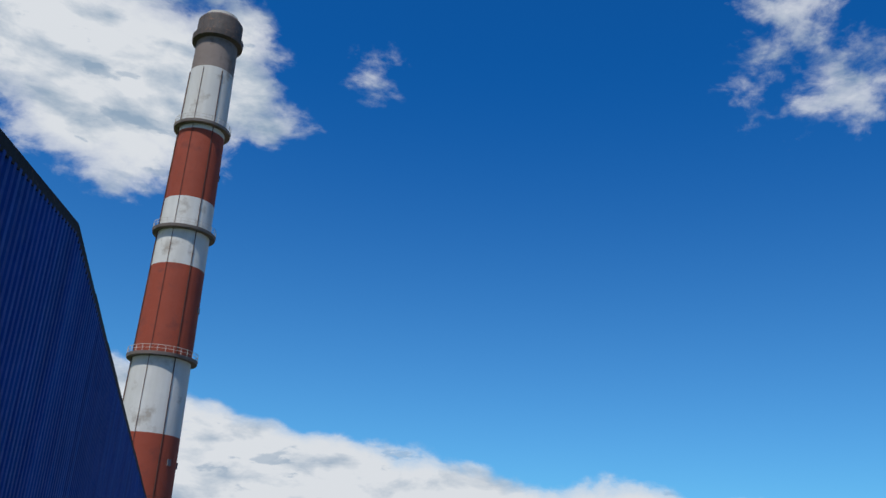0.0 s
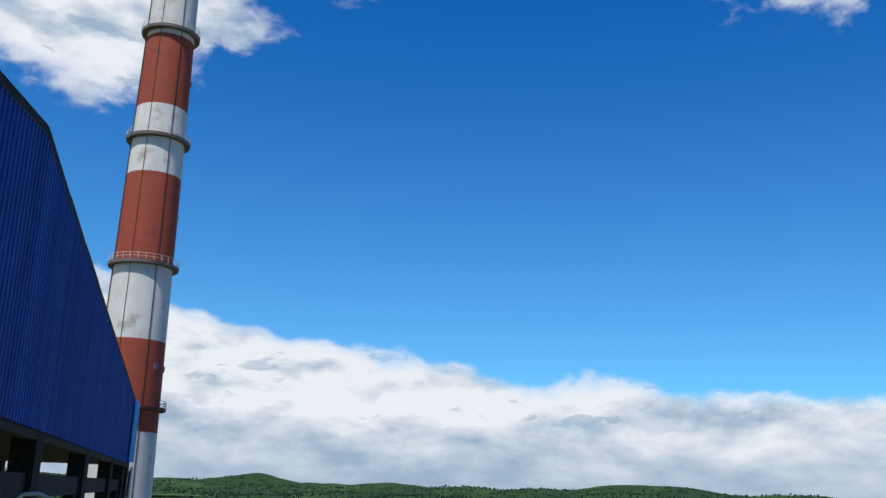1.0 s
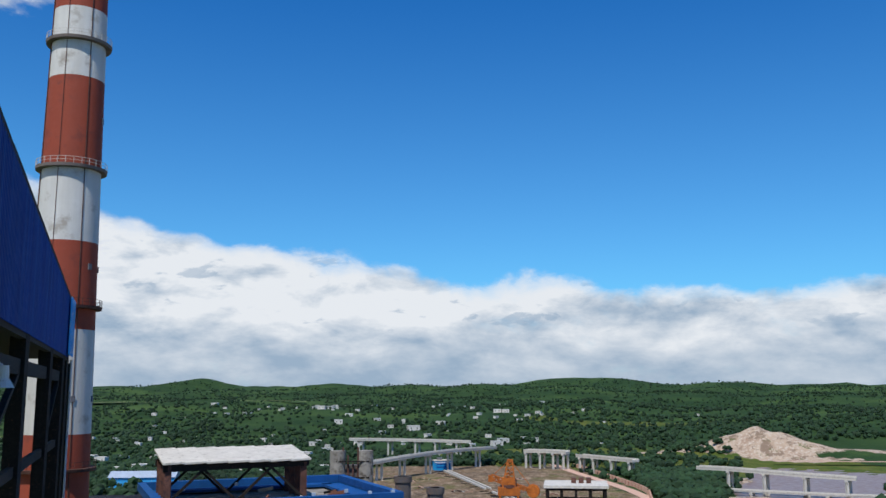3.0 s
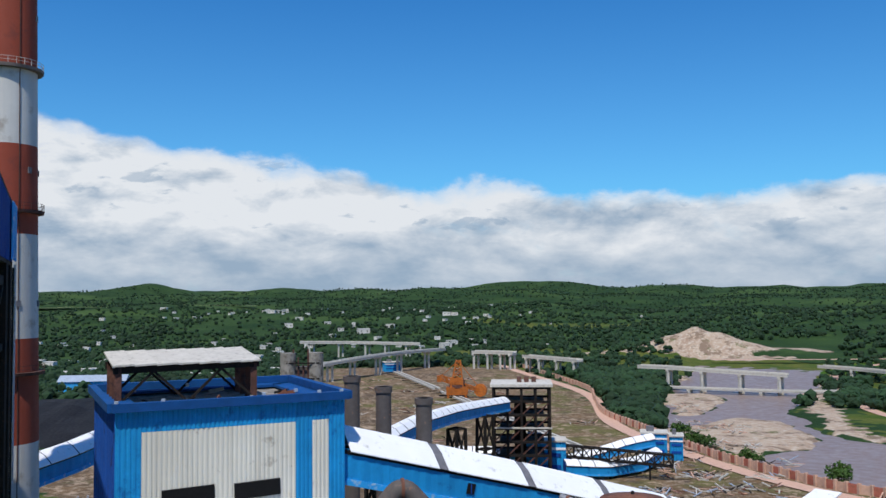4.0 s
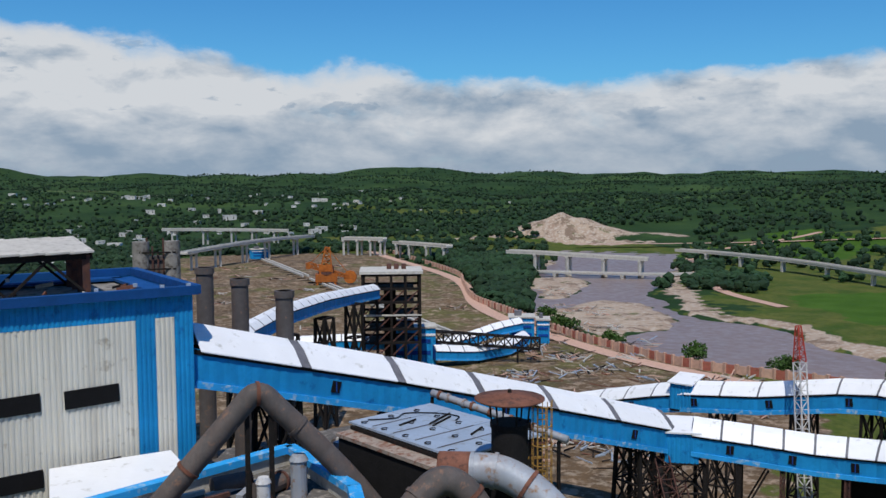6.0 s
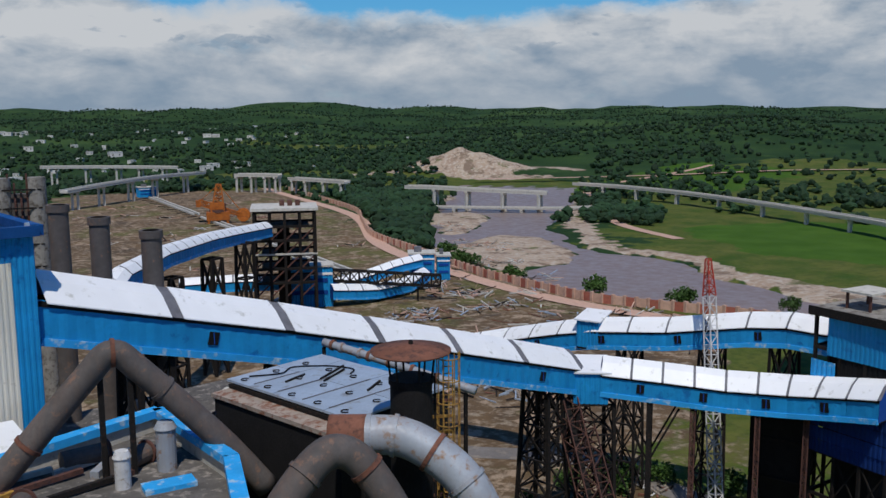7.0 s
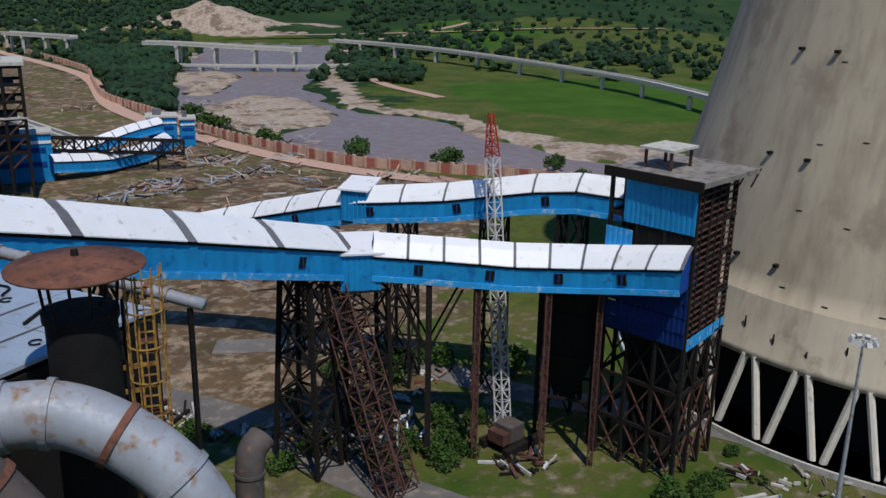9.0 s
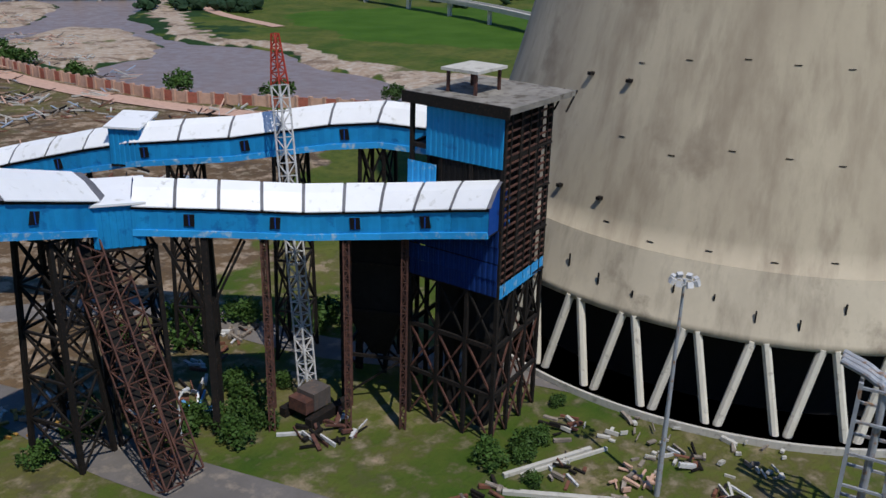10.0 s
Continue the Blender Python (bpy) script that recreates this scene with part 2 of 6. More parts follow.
def ground_material():
    """Grass, forest floor, bare soil, sand and paddy, each where the land lies so (the zone attribute)."""
    m = bpy.data.materials.new("land")
    m.use_nodes = True
    nd, ln = m.node_tree.nodes, m.node_tree.links
    bsdf = nd["Principled BSDF"]
    tc = nd.new("ShaderNodeTexCoord").outputs["Object"]
    zone = nd.new("ShaderNodeVertexColor")
    zone.layer_name = "zone"
    sep = nd.new("ShaderNodeSeparateColor")
    ln.new(zone.outputs[0], sep.inputs[0])

    def noise_(s, detail=6, rough=0.6):
        n = nd.new("ShaderNodeTexNoise")
        n.inputs["Scale"].default_value, n.inputs["Detail"].default_value, n.inputs["Roughness"].default_value = s, detail, rough
        ln.new(tc, n.inputs["Vector"])
        return n.outputs[0]

    def span(v, lo, hi, a=0.0, b=1.0):
        n = nd.new("ShaderNodeMapRange")
        ln.new(v, n.inputs[0])
        for i, x in enumerate((lo, hi, a, b)):
            n.inputs[i + 1].default_value = x
        return n.outputs[0]

    def mix(fac, a, b):
        n = nd.new("ShaderNodeMix")
        n.data_type = "RGBA"
        for i, v in ((0, fac), (6, a), (7, b)):
            if isinstance(v, tuple):
                n.inputs[i].default_value = (*v, 1)
            elif isinstance(v, (int, float)):
                n.inputs[i].default_value = v
            else:
                ln.new(v, n.inputs[i])
        return n.outputs[2]

    def add(a, b, op="ADD"):
        n = nd.new("ShaderNodeMath")
        n.operation = op
        for i, v in enumerate((a, b)):
            if isinstance(v, (int, float)):
                n.inputs[i].default_value = v
            else:
                ln.new(v, n.inputs[i])
        return n.outputs[0]

    n1, n2, n3, n4 = noise_(0.008), noise_(0.05), noise_(0.35), noise_(1.6)
    grass = mix(span(n2, 0.35, 0.65), (0.045, 0.085, 0.012), (0.12, 0.125, 0.03))
    grass = mix(span(n3, 0.45, 0.65, 0, 0.6), grass, (0.04, 0.06, 0.015))
    wood = mix(span(n1, 0.35, 0.65), (0.014, 0.036, 0.012), (0.03, 0.062, 0.018))
    wood = mix(span(n2, 0.55, 0.75), wood, (0.05, 0.09, 0.022))
    wood = mix(span(noise_(0.0035, 7, 0.62), 0.53, 0.62, 0, 0.6), wood, (0.060, 0.105, 0.028))
    soil = mix(span(n2, 0.35, 0.65), (0.17, 0.11, 0.06), (0.075, 0.052, 0.034))
    soil = mix(span(n3, 0.5, 0.66), soil, (0.30, 0.24, 0.175))
    soil = mix(span(add(n1, n2), 1.02, 1.16, 0, 0.8), soil, (0.12, 0.115, 0.035))
    soil = mix(span(noise_(0.12, 8, 0.7), 0.54, 0.60, 0, 0.85), soil, (0.36, 0.27, 0.19))
    soil = mix(span(noise_(0.09, 8, 0.7), 0.57, 0.63, 0, 0.55), soil, (0.055, 0.045, 0.04))
    soil = mix(span(n4, 0.55, 0.68, 0, 0.7), soil, (0.08, 0.065, 0.05))
    sand = mix(span(n2, 0.3, 0.7), (0.42, 0.33, 0.24), (0.30, 0.21, 0.15))
    sand = mix(span(n3, 0.45, 0.65), sand, (0.46, 0.40, 0.33))
    sand = mix(span(noise_(0.07, 9, 0.72), 0.52, 0.58), sand, (0.20, 0.145, 0.105))
    sand = mix(span(noise_(0.045, 9, 0.7), 0.58, 0.63, 0, 0.8), sand, (0.085, 0.10, 0.03))
    paddy = mix(span(n2, 0.35, 0.65), (0.038, 0.090, 0.008), (0.058, 0.118, 0.014))
    edge = span(add(n3, n2), 0.7, 1.3, -0.25, 0.25)
    col = mix(span(add(sep.outputs[0], edge), 0.35, 0.65), wood, grass)
    col = mix(span(add(sep.outputs[1], edge), 0.35, 0.65), col, soil)
    col = mix(span(add(sep.outputs[2], edge), 0.35, 0.65), col, sand)
    field = nd.new("ShaderNodeVertexColor")
    field.layer_name = "field"
    fs = nd.new("ShaderNodeSeparateColor")
    ln.new(field.outputs[0], fs.inputs[0])
    col = mix(span(add(fs.outputs[0], edge), 0.35, 0.65), col, paddy)
    ln.new(col, bsdf.inputs["Base Color"])
    bsdf.inputs["Roughness"].default_value = 0.95
    bsdf.inputs["Specular IOR Level"].default_value = 0.1
    b = nd.new("ShaderNodeBump")
    b.inputs["Strength"].default_value, b.inputs["Distance"].default_value = 0.7, 0.35
    ln.new(add(n3, n4), b.inputs["Height"])
    ln.new(b.outputs[0], bsdf.inputs["Normal"])
    return m


LAND = ground_material()


# ---- building blocks ----
def mesh_of(name, bm, mat):
    me = bpy.data.meshes.new(name)
    bm.normal_update()
    bm.to_mesh(me)
    bm.free()
    me.materials.append(mat)
    return me


def thing(name, label, category, group="", kind="", at=(0, 0, 0), turn=0.0):
    ob = new(name)
    ob.matrix_world = pose(*at, 0, 0, turn)
    return tagged(ob, label, category, group, kind)


def part(name, bm, mat, parent=None, label="", smooth=False):
    me = bm if isinstance(bm, bpy.types.Mesh) else mesh_of(name, bm, mat)
    if smooth:
        for p in me.polygons:
            p.use_smooth = True
    ob = new(name, me)
    ob.parent = parent
    return tagged(ob, label)


def box(bm, x0, y0, z0, x1, y1, z1):
    v = [bm.verts.new((x, y, z)) for z in (z0, z1) for x, y in ((x0, y0), (x1, y0), (x1, y1), (x0, y1))]
    for f in ((3, 2, 1, 0), (4, 5, 6, 7), (0, 1, 5, 4), (1, 2, 6, 5), (2, 3, 7, 6), (3, 0, 4, 7)):
        bm.faces.new([v[i] for i in f])
    return bm


def beam(bm, p, q, w, h=None):
    """A square bar from p to q."""
    h = h or w
    p, q = Vector(p), Vector(q)
    d = (q - p).normalized()
    up = Vector((0, 0, 1)) if abs(d.z) < 0.95 else Vector((0, 1, 0))
    a = d.cross(up).normalized() * w / 2
    b = a.normalized().cross(d) * h / 2
    v = [bm.verts.new(c + s * a + t * b) for c in (p, q) for s, t in ((-1, -1), (1, -1), (1, 1), (-1, 1))]
    for f in ((3, 2, 1, 0), (4, 5, 6, 7), (0, 1, 5, 4), (1, 2, 6, 5), (2, 3, 7, 6), (3, 0, 4, 7)):
        bm.faces.new([v[i] for i in f])
    return bm


def tube(bm, pts, radii, n=20, cap=True):
    """A round tube through points."""
    pts = [Vector(p) for p in pts]
    if isinstance(radii, (int, float)):
        radii = [radii] * len(pts)
    rings, ref = [], None
    for i, p in enumerate(pts):
        d = (pts[min(i + 1, len(pts) - 1)] - pts[max(i - 1, 0)]).normalized()
        if ref is None:
            ref = d.cross(Vector((0, 0, 1)) if abs(d.z) < 0.9 else Vector((1, 0, 0))).normalized()
        ref = (ref - d * ref.dot(d)).normalized()
        o = d.cross(ref)
        rings.append([bm.verts.new(p + radii[i] * (math.cos(k * math.tau / n) * ref + math.sin(k * math.tau / n) * o)) for k in range(n)])
    for a, b in zip(rings, rings[1:]):
        for k in range(n):
            bm.faces.new((a[k], a[(k + 1) % n], b[(k + 1) % n], b[k]))
    if cap:
        bm.faces.new(rings[0][::-1])
        bm.faces.new(rings[-1])
    return bm


def bend(pts, steps=6):
    """A smooth line through points (Catmull-Rom)."""
    p = [Vector(a) for a in pts]
    p = [2 * p[0] - p[1]] + p + [2 * p[-1] - p[-2]]
    out = []
    for i in range(1, len(p) - 2):
        for k in range(steps):
            t = k / steps
            out.append(0.5 * (2 * p[i] + (p[i + 1] - p[i - 1]) * t + (2 * p[i - 1] - 5 * p[i] + 4 * p[i + 1] - p[i + 2]) * t * t + (3 * p[i] - p[i - 1] - 3 * p[i + 1] + p[i + 2]) * t ** 3))
    return out + [p[-2]]


def B():
    return bmesh.new()


def ribbed(bm, a, b, z0, z1, pitch=0.5, depth=0.07, slope=0.0):
    """Corrugated upright sheet from a to b (plan points), ribs standing out to the right of a-b; slope lifts the top edge along the way."""
    a, b = Vector((*a, 0)), Vector((*b, 0))
    d = b - a
    length = d.length
    d.normalize()
    o = Vector((d.y, -d.x, 0))
    n = max(1, round(length / pitch))
    prev = None
    for i in range(n):
        for f, dep in ((0.0, 0), (0.30, 0), (0.42, 1), (0.88, 1)):
            s = (i + f) / n * length
            p = a + d * s + o * depth * dep
            cur = (bm.verts.new((p.x, p.y, z0)), bm.verts.new((p.x, p.y, z1 + slope * s)))
            if prev:
                bm.faces.new((prev[0], cur[0], cur[1], prev[1]))
            prev = cur
    p = b
    cur = (bm.verts.new((p.x, p.y, z0)), bm.verts.new((p.x, p.y, z1 + slope * length)))
    bm.faces.new((prev[0], cur[0], cur[1], prev[1]))
    return bm


def lattice(bm, p, q, w0, w1, levels, bar=0.12, chord=0.2):
    """A square lattice mast from p to q, w0 wide at the foot and w1 at the head."""
    p, q = Vector(p), Vector(q)
    d = (q - p).normalized()
    ref = Vector((1, 0, 0)) if abs(d.x) < 0.8 else Vector((0, 1, 0))
    a = (ref - d * ref.dot(d)).normalized()
    b = d.cross(a)
    rings = []
    for i in range(levels + 1):
        t = i / levels
        c, w = p.lerp(q, t), (w0 + (w1 - w0) * t) / 2
        rings.append([c + w * (s * a + u * b) for s, u in ((-1, -1), (1, -1), (1, 1), (-1, 1))])
    for k in range(4):
        beam(bm, rings[0][k], rings[-1][k], chord)
    for i in range(levels):
        for k in range(4):
            j = (k + 1) % 4
            if (i + k) % 2:
                beam(bm, rings[i][k], rings[i + 1][j], bar)
            else:
                beam(bm, rings[i][j], rings[i + 1][k], bar)
            beam(bm, rings[i + 1][k], rings[i + 1][j], bar)
    return bm


# ---- ground ----
def inside(x, y, poly):
    """Points (arrays) inside a polygon."""
    hit = np.zeros(x.shape, bool)
    n = len(poly)
    for i in range(n):
        (x0, y0), (x1, y1) = poly[i], poly[(i + 1) % n]
        cross = (y0 > y) != (y1 > y)
        hit ^= cross & (x < (x1 - x0) * (y - y0) / (y1 - y0 + 1e-9) + x0)
    return hit


def soft(x, y, poly, reach):
    """Inside a polygon, with an uneven edge."""
    w = reach * (np.sin(x * 0.11 + y * 0.05) + np.sin(y * 0.13 - x * 0.07) + np.sin((x + y) * 0.31)) / 3
    return inside(x + w, y - w, poly)


CHANNEL = [(324, 560), (392, 655), (470, 790), (560, 900), (760, 900), (640, 780), (500, 622), (430, 540), (376, 492), (330, 435), (302, 383), (290, 346), (304, 314), (288, 257), (279, 215), (300, 160), (400, 40), (470, -60), (400, -90), (300, 60), (252, 180), (240, 220), (219, 253), (216, 298), (221, 333), (230, 374), (234, 410), (250, 450)]
ISLANDS = [[(252, 410), (290, 424), (301, 404), (283, 352), (262, 326), (236, 325), (219, 304), (223, 339), (231, 373), (240, 400)], [(306, 535), (340, 536), (322, 487), (272, 436), (262, 440), (282, 492)]]
SANDS = [(222, 290), (224, 410), (236, 455), (320, 570), (380, 650), (440, 580), (352, 450), (312, 383), (294, 346), (306, 314), (289, 257), (280, 215), (302, 160), (402, 40), (472, -60), (500, -50), (316, 186), (304, 258), (320, 318), (308, 346), (328, 386), (380, 470), (450, 560), (420, 640), (300, 560)]
PADDY = [(385, 388), (345, 300), (372, 238), (420, 200), (540, 270), (470, 372)]
YARD = [(-60, 344), (60, 150), (110, 110), (157, 150), (222, 200), (212, 300), (216, 394), (255, 549), (288, 784), (116, 825), (10, 579)]
GREENBANK = [(262, 540), (222, 440), (222, 389), (371, 640), (328, 690), (300, 690)]


def land_height(x, y):
    r = np.hypot(x, y)
    rise = np.clip((r - 950) / 3000, 0, 1)
    n = (np.sin(x * 0.0031 + 1.3) * np.cos(y * 0.0027 + 0.4) + 0.6 * np.sin(x * 0.0071 + y * 0.0043) + 0.4 * np.cos(x * 0.0123 - y * 0.0094 + 2.0) + 0.25 * np.sin(x * 0.027 + 0.7) * np.cos(y * 0.031))
    h = 86 * rise ** 1.25 + n * 13 * np.clip((r - 900) / 1200, 0, 1)
    h += 34 * np.exp(-((x - 1130) / 420) ** 2 - ((y - 1020) / 330) ** 2) + 26 * np.exp(-((x - 560) / 330) ** 2 - ((y - 1700) / 330) ** 2)
    h += 34 * np.exp(-((x + 172) / 130) ** 2 - ((y - 4000) / 200) ** 2) + 34 * np.exp(-((x - 1450) / 260) ** 2 - ((y - 3800) / 260) ** 2) + 30 * np.exp(-((x - 2100) / 330) ** 2 - ((y - 3400) / 300) ** 2)
    h -= 40 * np.clip((r - 4150) / 500, 0, 1)
    # the bare spoil heap beyond the river
    d = np.hypot((x - 520) / 1.25, (y - 838) * 1.3 + (x - 520) * 0.5)
    h += 31 * np.clip(1 - d / 56, 0, 1) ** 1.25 + 7 * np.clip(1 - np.hypot(x - 470, y - 860) / 60, 0, 1) + 6 * np.clip(1 - np.hypot(x - 590, y - 800) / 70, 0, 1)
    return h


def build_ground():
    def axis(lo, hi, d0, d1, step):
        a = list(np.arange(d0, d1 + 0.1, step))
        s = step
        while a[-1] < hi:
            s *= 1.09
            a.append(a[-1] + min(s, 110))
        s, front = step, []
        v = d0
        while v > lo:
            s *= 1.12
            v -= min(s, 140)
            front.append(v)
        return np.array(front[::-1] + a)

    xs, ys = axis(-3300, 4300, -40, 560, 4.0), axis(-1500, 4700, 20, 700, 4.0)
    x, y = np.meshgrid(xs, ys)
    wet = soft(x, y, CHANNEL, 4) & ~soft(x, y, ISLANDS[0], 5) & ~soft(x, y, ISLANDS[1], 4)
    z = land_height(x, y)
    z = z + 0.25 * np.sin(x * 0.19) * np.cos(y * 0.23) * (np.hypot(x - 100, y - 90) > 90)
    deep = wet.astype(float)
    for _ in range(2):
        p = np.pad(deep, 1, mode="edge")
        deep = (p[:-2, 1:-1] + p[2:, 1:-1] + p[1:-1, :-2] + p[1:-1, 2:] + p[1:-1, 1:-1]) / 5
    z = z - 2.4 * deep
    ny, nx = x.shape
    idx = np.arange(nx * ny).reshape(ny, nx)
    faces = np.stack([idx[:-1, :-1], idx[:-1, 1:], idx[1:, 1:], idx[1:, :-1]], -1).reshape(-1, 4)
    me = bpy.data.meshes.new("ground")
    me.from_pydata(np.stack([x, y, z], -1).reshape(-1, 3).tolist(), [], faces.tolist())
    r = np.hypot(x, y)
    grass = ((r < 330) | soft(x, y, [(280, 200), (300, 330), (420, 520), (560, 700), (900, 700), (900, 100), (500, -100)], 25) | ((np.sin(x * 0.006 + y * 0.003) * np.cos(y * 0.005 - 1) > 0.6) & (r < 1500))).astype(float)
    soil = (soft(x, y, YARD, 12) & ~soft(x, y, GREENBANK, 10)).astype(float)
    soil = np.maximum(soil, 0.42 * soft(x, y, [(50, 30), (150, 30), (150, 150), (60, 190)], 8))
    d = np.hypot((x - 520) / 1.25, (y - 838) * 1.3 + (x - 520) * 0.5)
    sand = (soft(x, y, SANDS, 5) | inside(x, y, ISLANDS[0]) | inside(x, y, ISLANDS[1]) | (d < 54) | ((d < 92) & (np.sin(x * 0.06 + y * 0.05) > 0.2))).astype(float)
    paddy = soft(x, y, PADDY, 6).astype(float)
    paddy = np.maximum(paddy, 0.8 * soft(x, y, [(480, 640), (560, 520), (800, 620), (760, 760)], 12))
    for key, (a, b, c) in (("zone", (grass, soil, sand)), ("field", (paddy, paddy, paddy))):
        at = me.color_attributes.new(key, "FLOAT_COLOR", "POINT")
        at.data.foreach_set("color", np.stack([a, b, c, np.ones_like(a)], -1).astype(np.float32).ravel())
    me.materials.append(LAND)
    for p in me.polygons:
        p.use_smooth = True
    tagged(new("ground", me), "open land with grass, bare soil, sand and wooded hills", "ground", kind="structure")


build_ground()


def flat(name, polys, z, mat, label, category, grow=0.0):
    bm = B()
    for poly in polys:
        c = Vector((sum(p[0] for p in poly) / len(poly), sum(p[1] for p in poly) / len(poly)))
        pts = [Vector(p) + (Vector(p) - c).normalized() * grow for p in poly]
        bm.faces.new([bm.verts.new((p.x, p.y, z)) for p in pts])
    bmesh.ops.triangulate(bm, faces=bm.faces[:])
    bmesh.ops.recalc_face_normals(bm, faces=bm.faces[:])
    for f in bm.faces:
        if f.normal.z < 0:
            f.normal_flip()
    ob = new(name, mesh_of(name, bm, mat))
    return tagged(ob, label, category, kind="structure")


flat("water", [[(205, -90), (720, -90), (720, 920), (205, 920)]], -1.15, WATER, "muddy brown river water in sandy shallows", "river")


def ribbon(name, pts, width, z, mat, label, category):
    line = bend([(x, y, 0) for x, y in pts], 8)
    bm = B()
    prev = None
    for i, p in enumerate(line):
        d = (line[min(i + 1, len(line) - 1)] - line[max(0, i - 1)]).normalized()
        o = Vector((-d.y, d.x, 0)) * width / 2
        h = max(0.0, float(land_height(np.array(p.x), np.array(p.y)))) + z
        cur = (bm.verts.new((p.x - o.x, p.y - o.y, h)), bm.verts.new((p.x + o.x, p.y + o.y, h)))
        if prev:
            bm.faces.new((prev[0], cur[0], cur[1], prev[1]))
        prev = cur
    bmesh.ops.recalc_face_normals(bm, faces=bm.faces[:])
    if bm.faces[:][0].normal.z < 0:
        bmesh.ops.reverse_faces(bm, faces=bm.faces[:])
    return tagged(new(name, mesh_of(name, bm, mat)), label, category, kind="structure")


ribbon("road", [(70, 165), (87, 130), (90, 105), (95, 84), (101, 60), (112, 20)], 7, 0.06, ASPHALT, "grey worn plant road between grass verges", "road")
ribbon("road", [(99, 152), (116, 136), (123, 107), (133, 86), (140, 60)], 6, 0.07, ASPHALT, "grey worn plant road under the galleries", "road")
ribbon("road", [(225, 195), (205, 250), (200, 320), (211, 420), (255, 551), (272, 728), (280, 800)], 8, 0.35, PINKSTONE, "sandy track along the boundary wall", "road")
ribbon("road", [(352, 352), (366, 410), (398, 470), (450, 545), (540, 640), (760, 720)], 7, 0.3, PINKSTONE, "pale dirt road across the river flats", "road")

ribbon("road", [(-420, 2250), (-250, 2285), (-60, 2300), (150, 2290)], 46, 4.0, DRY_GRASS, "pale dry grass strip beyond the town", "field")
ribbon("road", [(480, 760), (600, 700), (760, 640), (900, 560)], 9, 1.2, PINKSTONE, "pale dirt road below the wooded hills", "road")


# ---- chimney ----
def chimney():
    t = thing("chimney", "tall concrete chimney painted in red and white bands", "chimney", at=(-28.4, 151.5, -3.6))

    def rad(z):
        return 6.7 - 2.9 * (z / 176) ** 0.9

    def band(z0, z1, mat, n=48):
        bm = B()
        k = max(1, int((z1 - z0) / 6))
        zs = [z0 + (z1 - z0) * i / k for i in range(k + 1)]
        return part("band", tube(bm, [(0, 0, z) for z in zs], [rad(z) for z in zs], n, False), mat, t, smooth=True)

    for z0, z1, m in ((0, 20, CH_RED), (20, 47.3, CH_WHITE), (47.3, 64.3, CH_RED), (64.3, 81.4, CH_WHITE), (81.4, 96.2, CH_RED), (96.2, 109.2, CH_WHITE), (109.2, 125, CH_RED), (125, 137.6, CH_WHITE), (137.6, 151.2, CH_RED), (151.2, 164.5, CH_WHITE), (164.5, 176, CH_GREY)):
        band(z0, z1, m)
    for z in (58.8, 85.4, 109.2, 131.9, 152.6):
        r = rad(z)
        bm = B()
        tube(bm, [(0, 0, z - 0.55), (0, 0, z - 0.5), (0, 0, z + 0.0), (0, 0, z + 0.05)], [r + 0.05, r + 0.95, r + 1.05, r + 0.1], 48, False)
        g = part("platform", bm, CH_GREY if z > 90 else RUSTSTEEL, t)
        bm = B()
        ring = [(math.cos(a) * (r + 0.95), math.sin(a) * (r + 0.95)) for a in [k * math.tau / 28 for k in range(28)]]
        for (x0, y0), (x1, y1) in zip(ring, ring[1:] + ring[:1]):
            beam(bm, (x0, y0, z), (x0, y0, z + 1.1), 0.07)
            beam(bm, (x0, y0, z + 1.1), (x1, y1, z + 1.1), 0.06)
            beam(bm, (x0, y0, z + 0.55), (x1, y1, z + 0.55), 0.05)
        part("railing", bm, PALE_CONCRETE if z > 90 else RUSTSTEEL, g)
    r = rad(176)
    bm = B()
    tube(bm, [(0, 0, 170.9), (0, 0, 171.2), (0, 0, 172.3), (0, 0, 172.5), (0, 0, 175.9), (0, 0, 176.4)], [r + 0.1, r + 0.95, r + 1.05, r + 0.5, r + 0.45, r + 0.1], 48, False)
    part("cap", bm, DUCT_DARK, t, "sooty cap ring")
    bm = B()
    tube(bm, [(0, 0, 175), (0, 0, 177.4)], [r - 0.4, r - 0.6], 32)
    part("liner", bm, PALE_CONCRETE, t)
    for a, w in ((200, 0.5), (305, 0.35), (255, 0.22)):
        a = radians(a)
        bm = tube(B(), [(math.cos(a) * (rad(z) + 0.1), math.sin(a) * (rad(z) + 0.1), z) for z in range(20, 165, 8)], w * 0.22, 6)
        part("ladder_track" if w > 0.4 else "conductor", bm, RUSTSTEEL, t)
    for z in (70, 92, 118, 144):
        for a in (235, 285):
            bm = B()
            q = radians(a + z)
            box(bm, -0.35, -0.2, -0.5, 0.35, 0.2, 0.5)
            o = part("hatch", bm, SEAM, t)
            o.matrix_local = pose(math.cos(q) * rad(z), math.sin(q) * rad(z), z, 0, 0, math.degrees(q) + 90)


chimney()


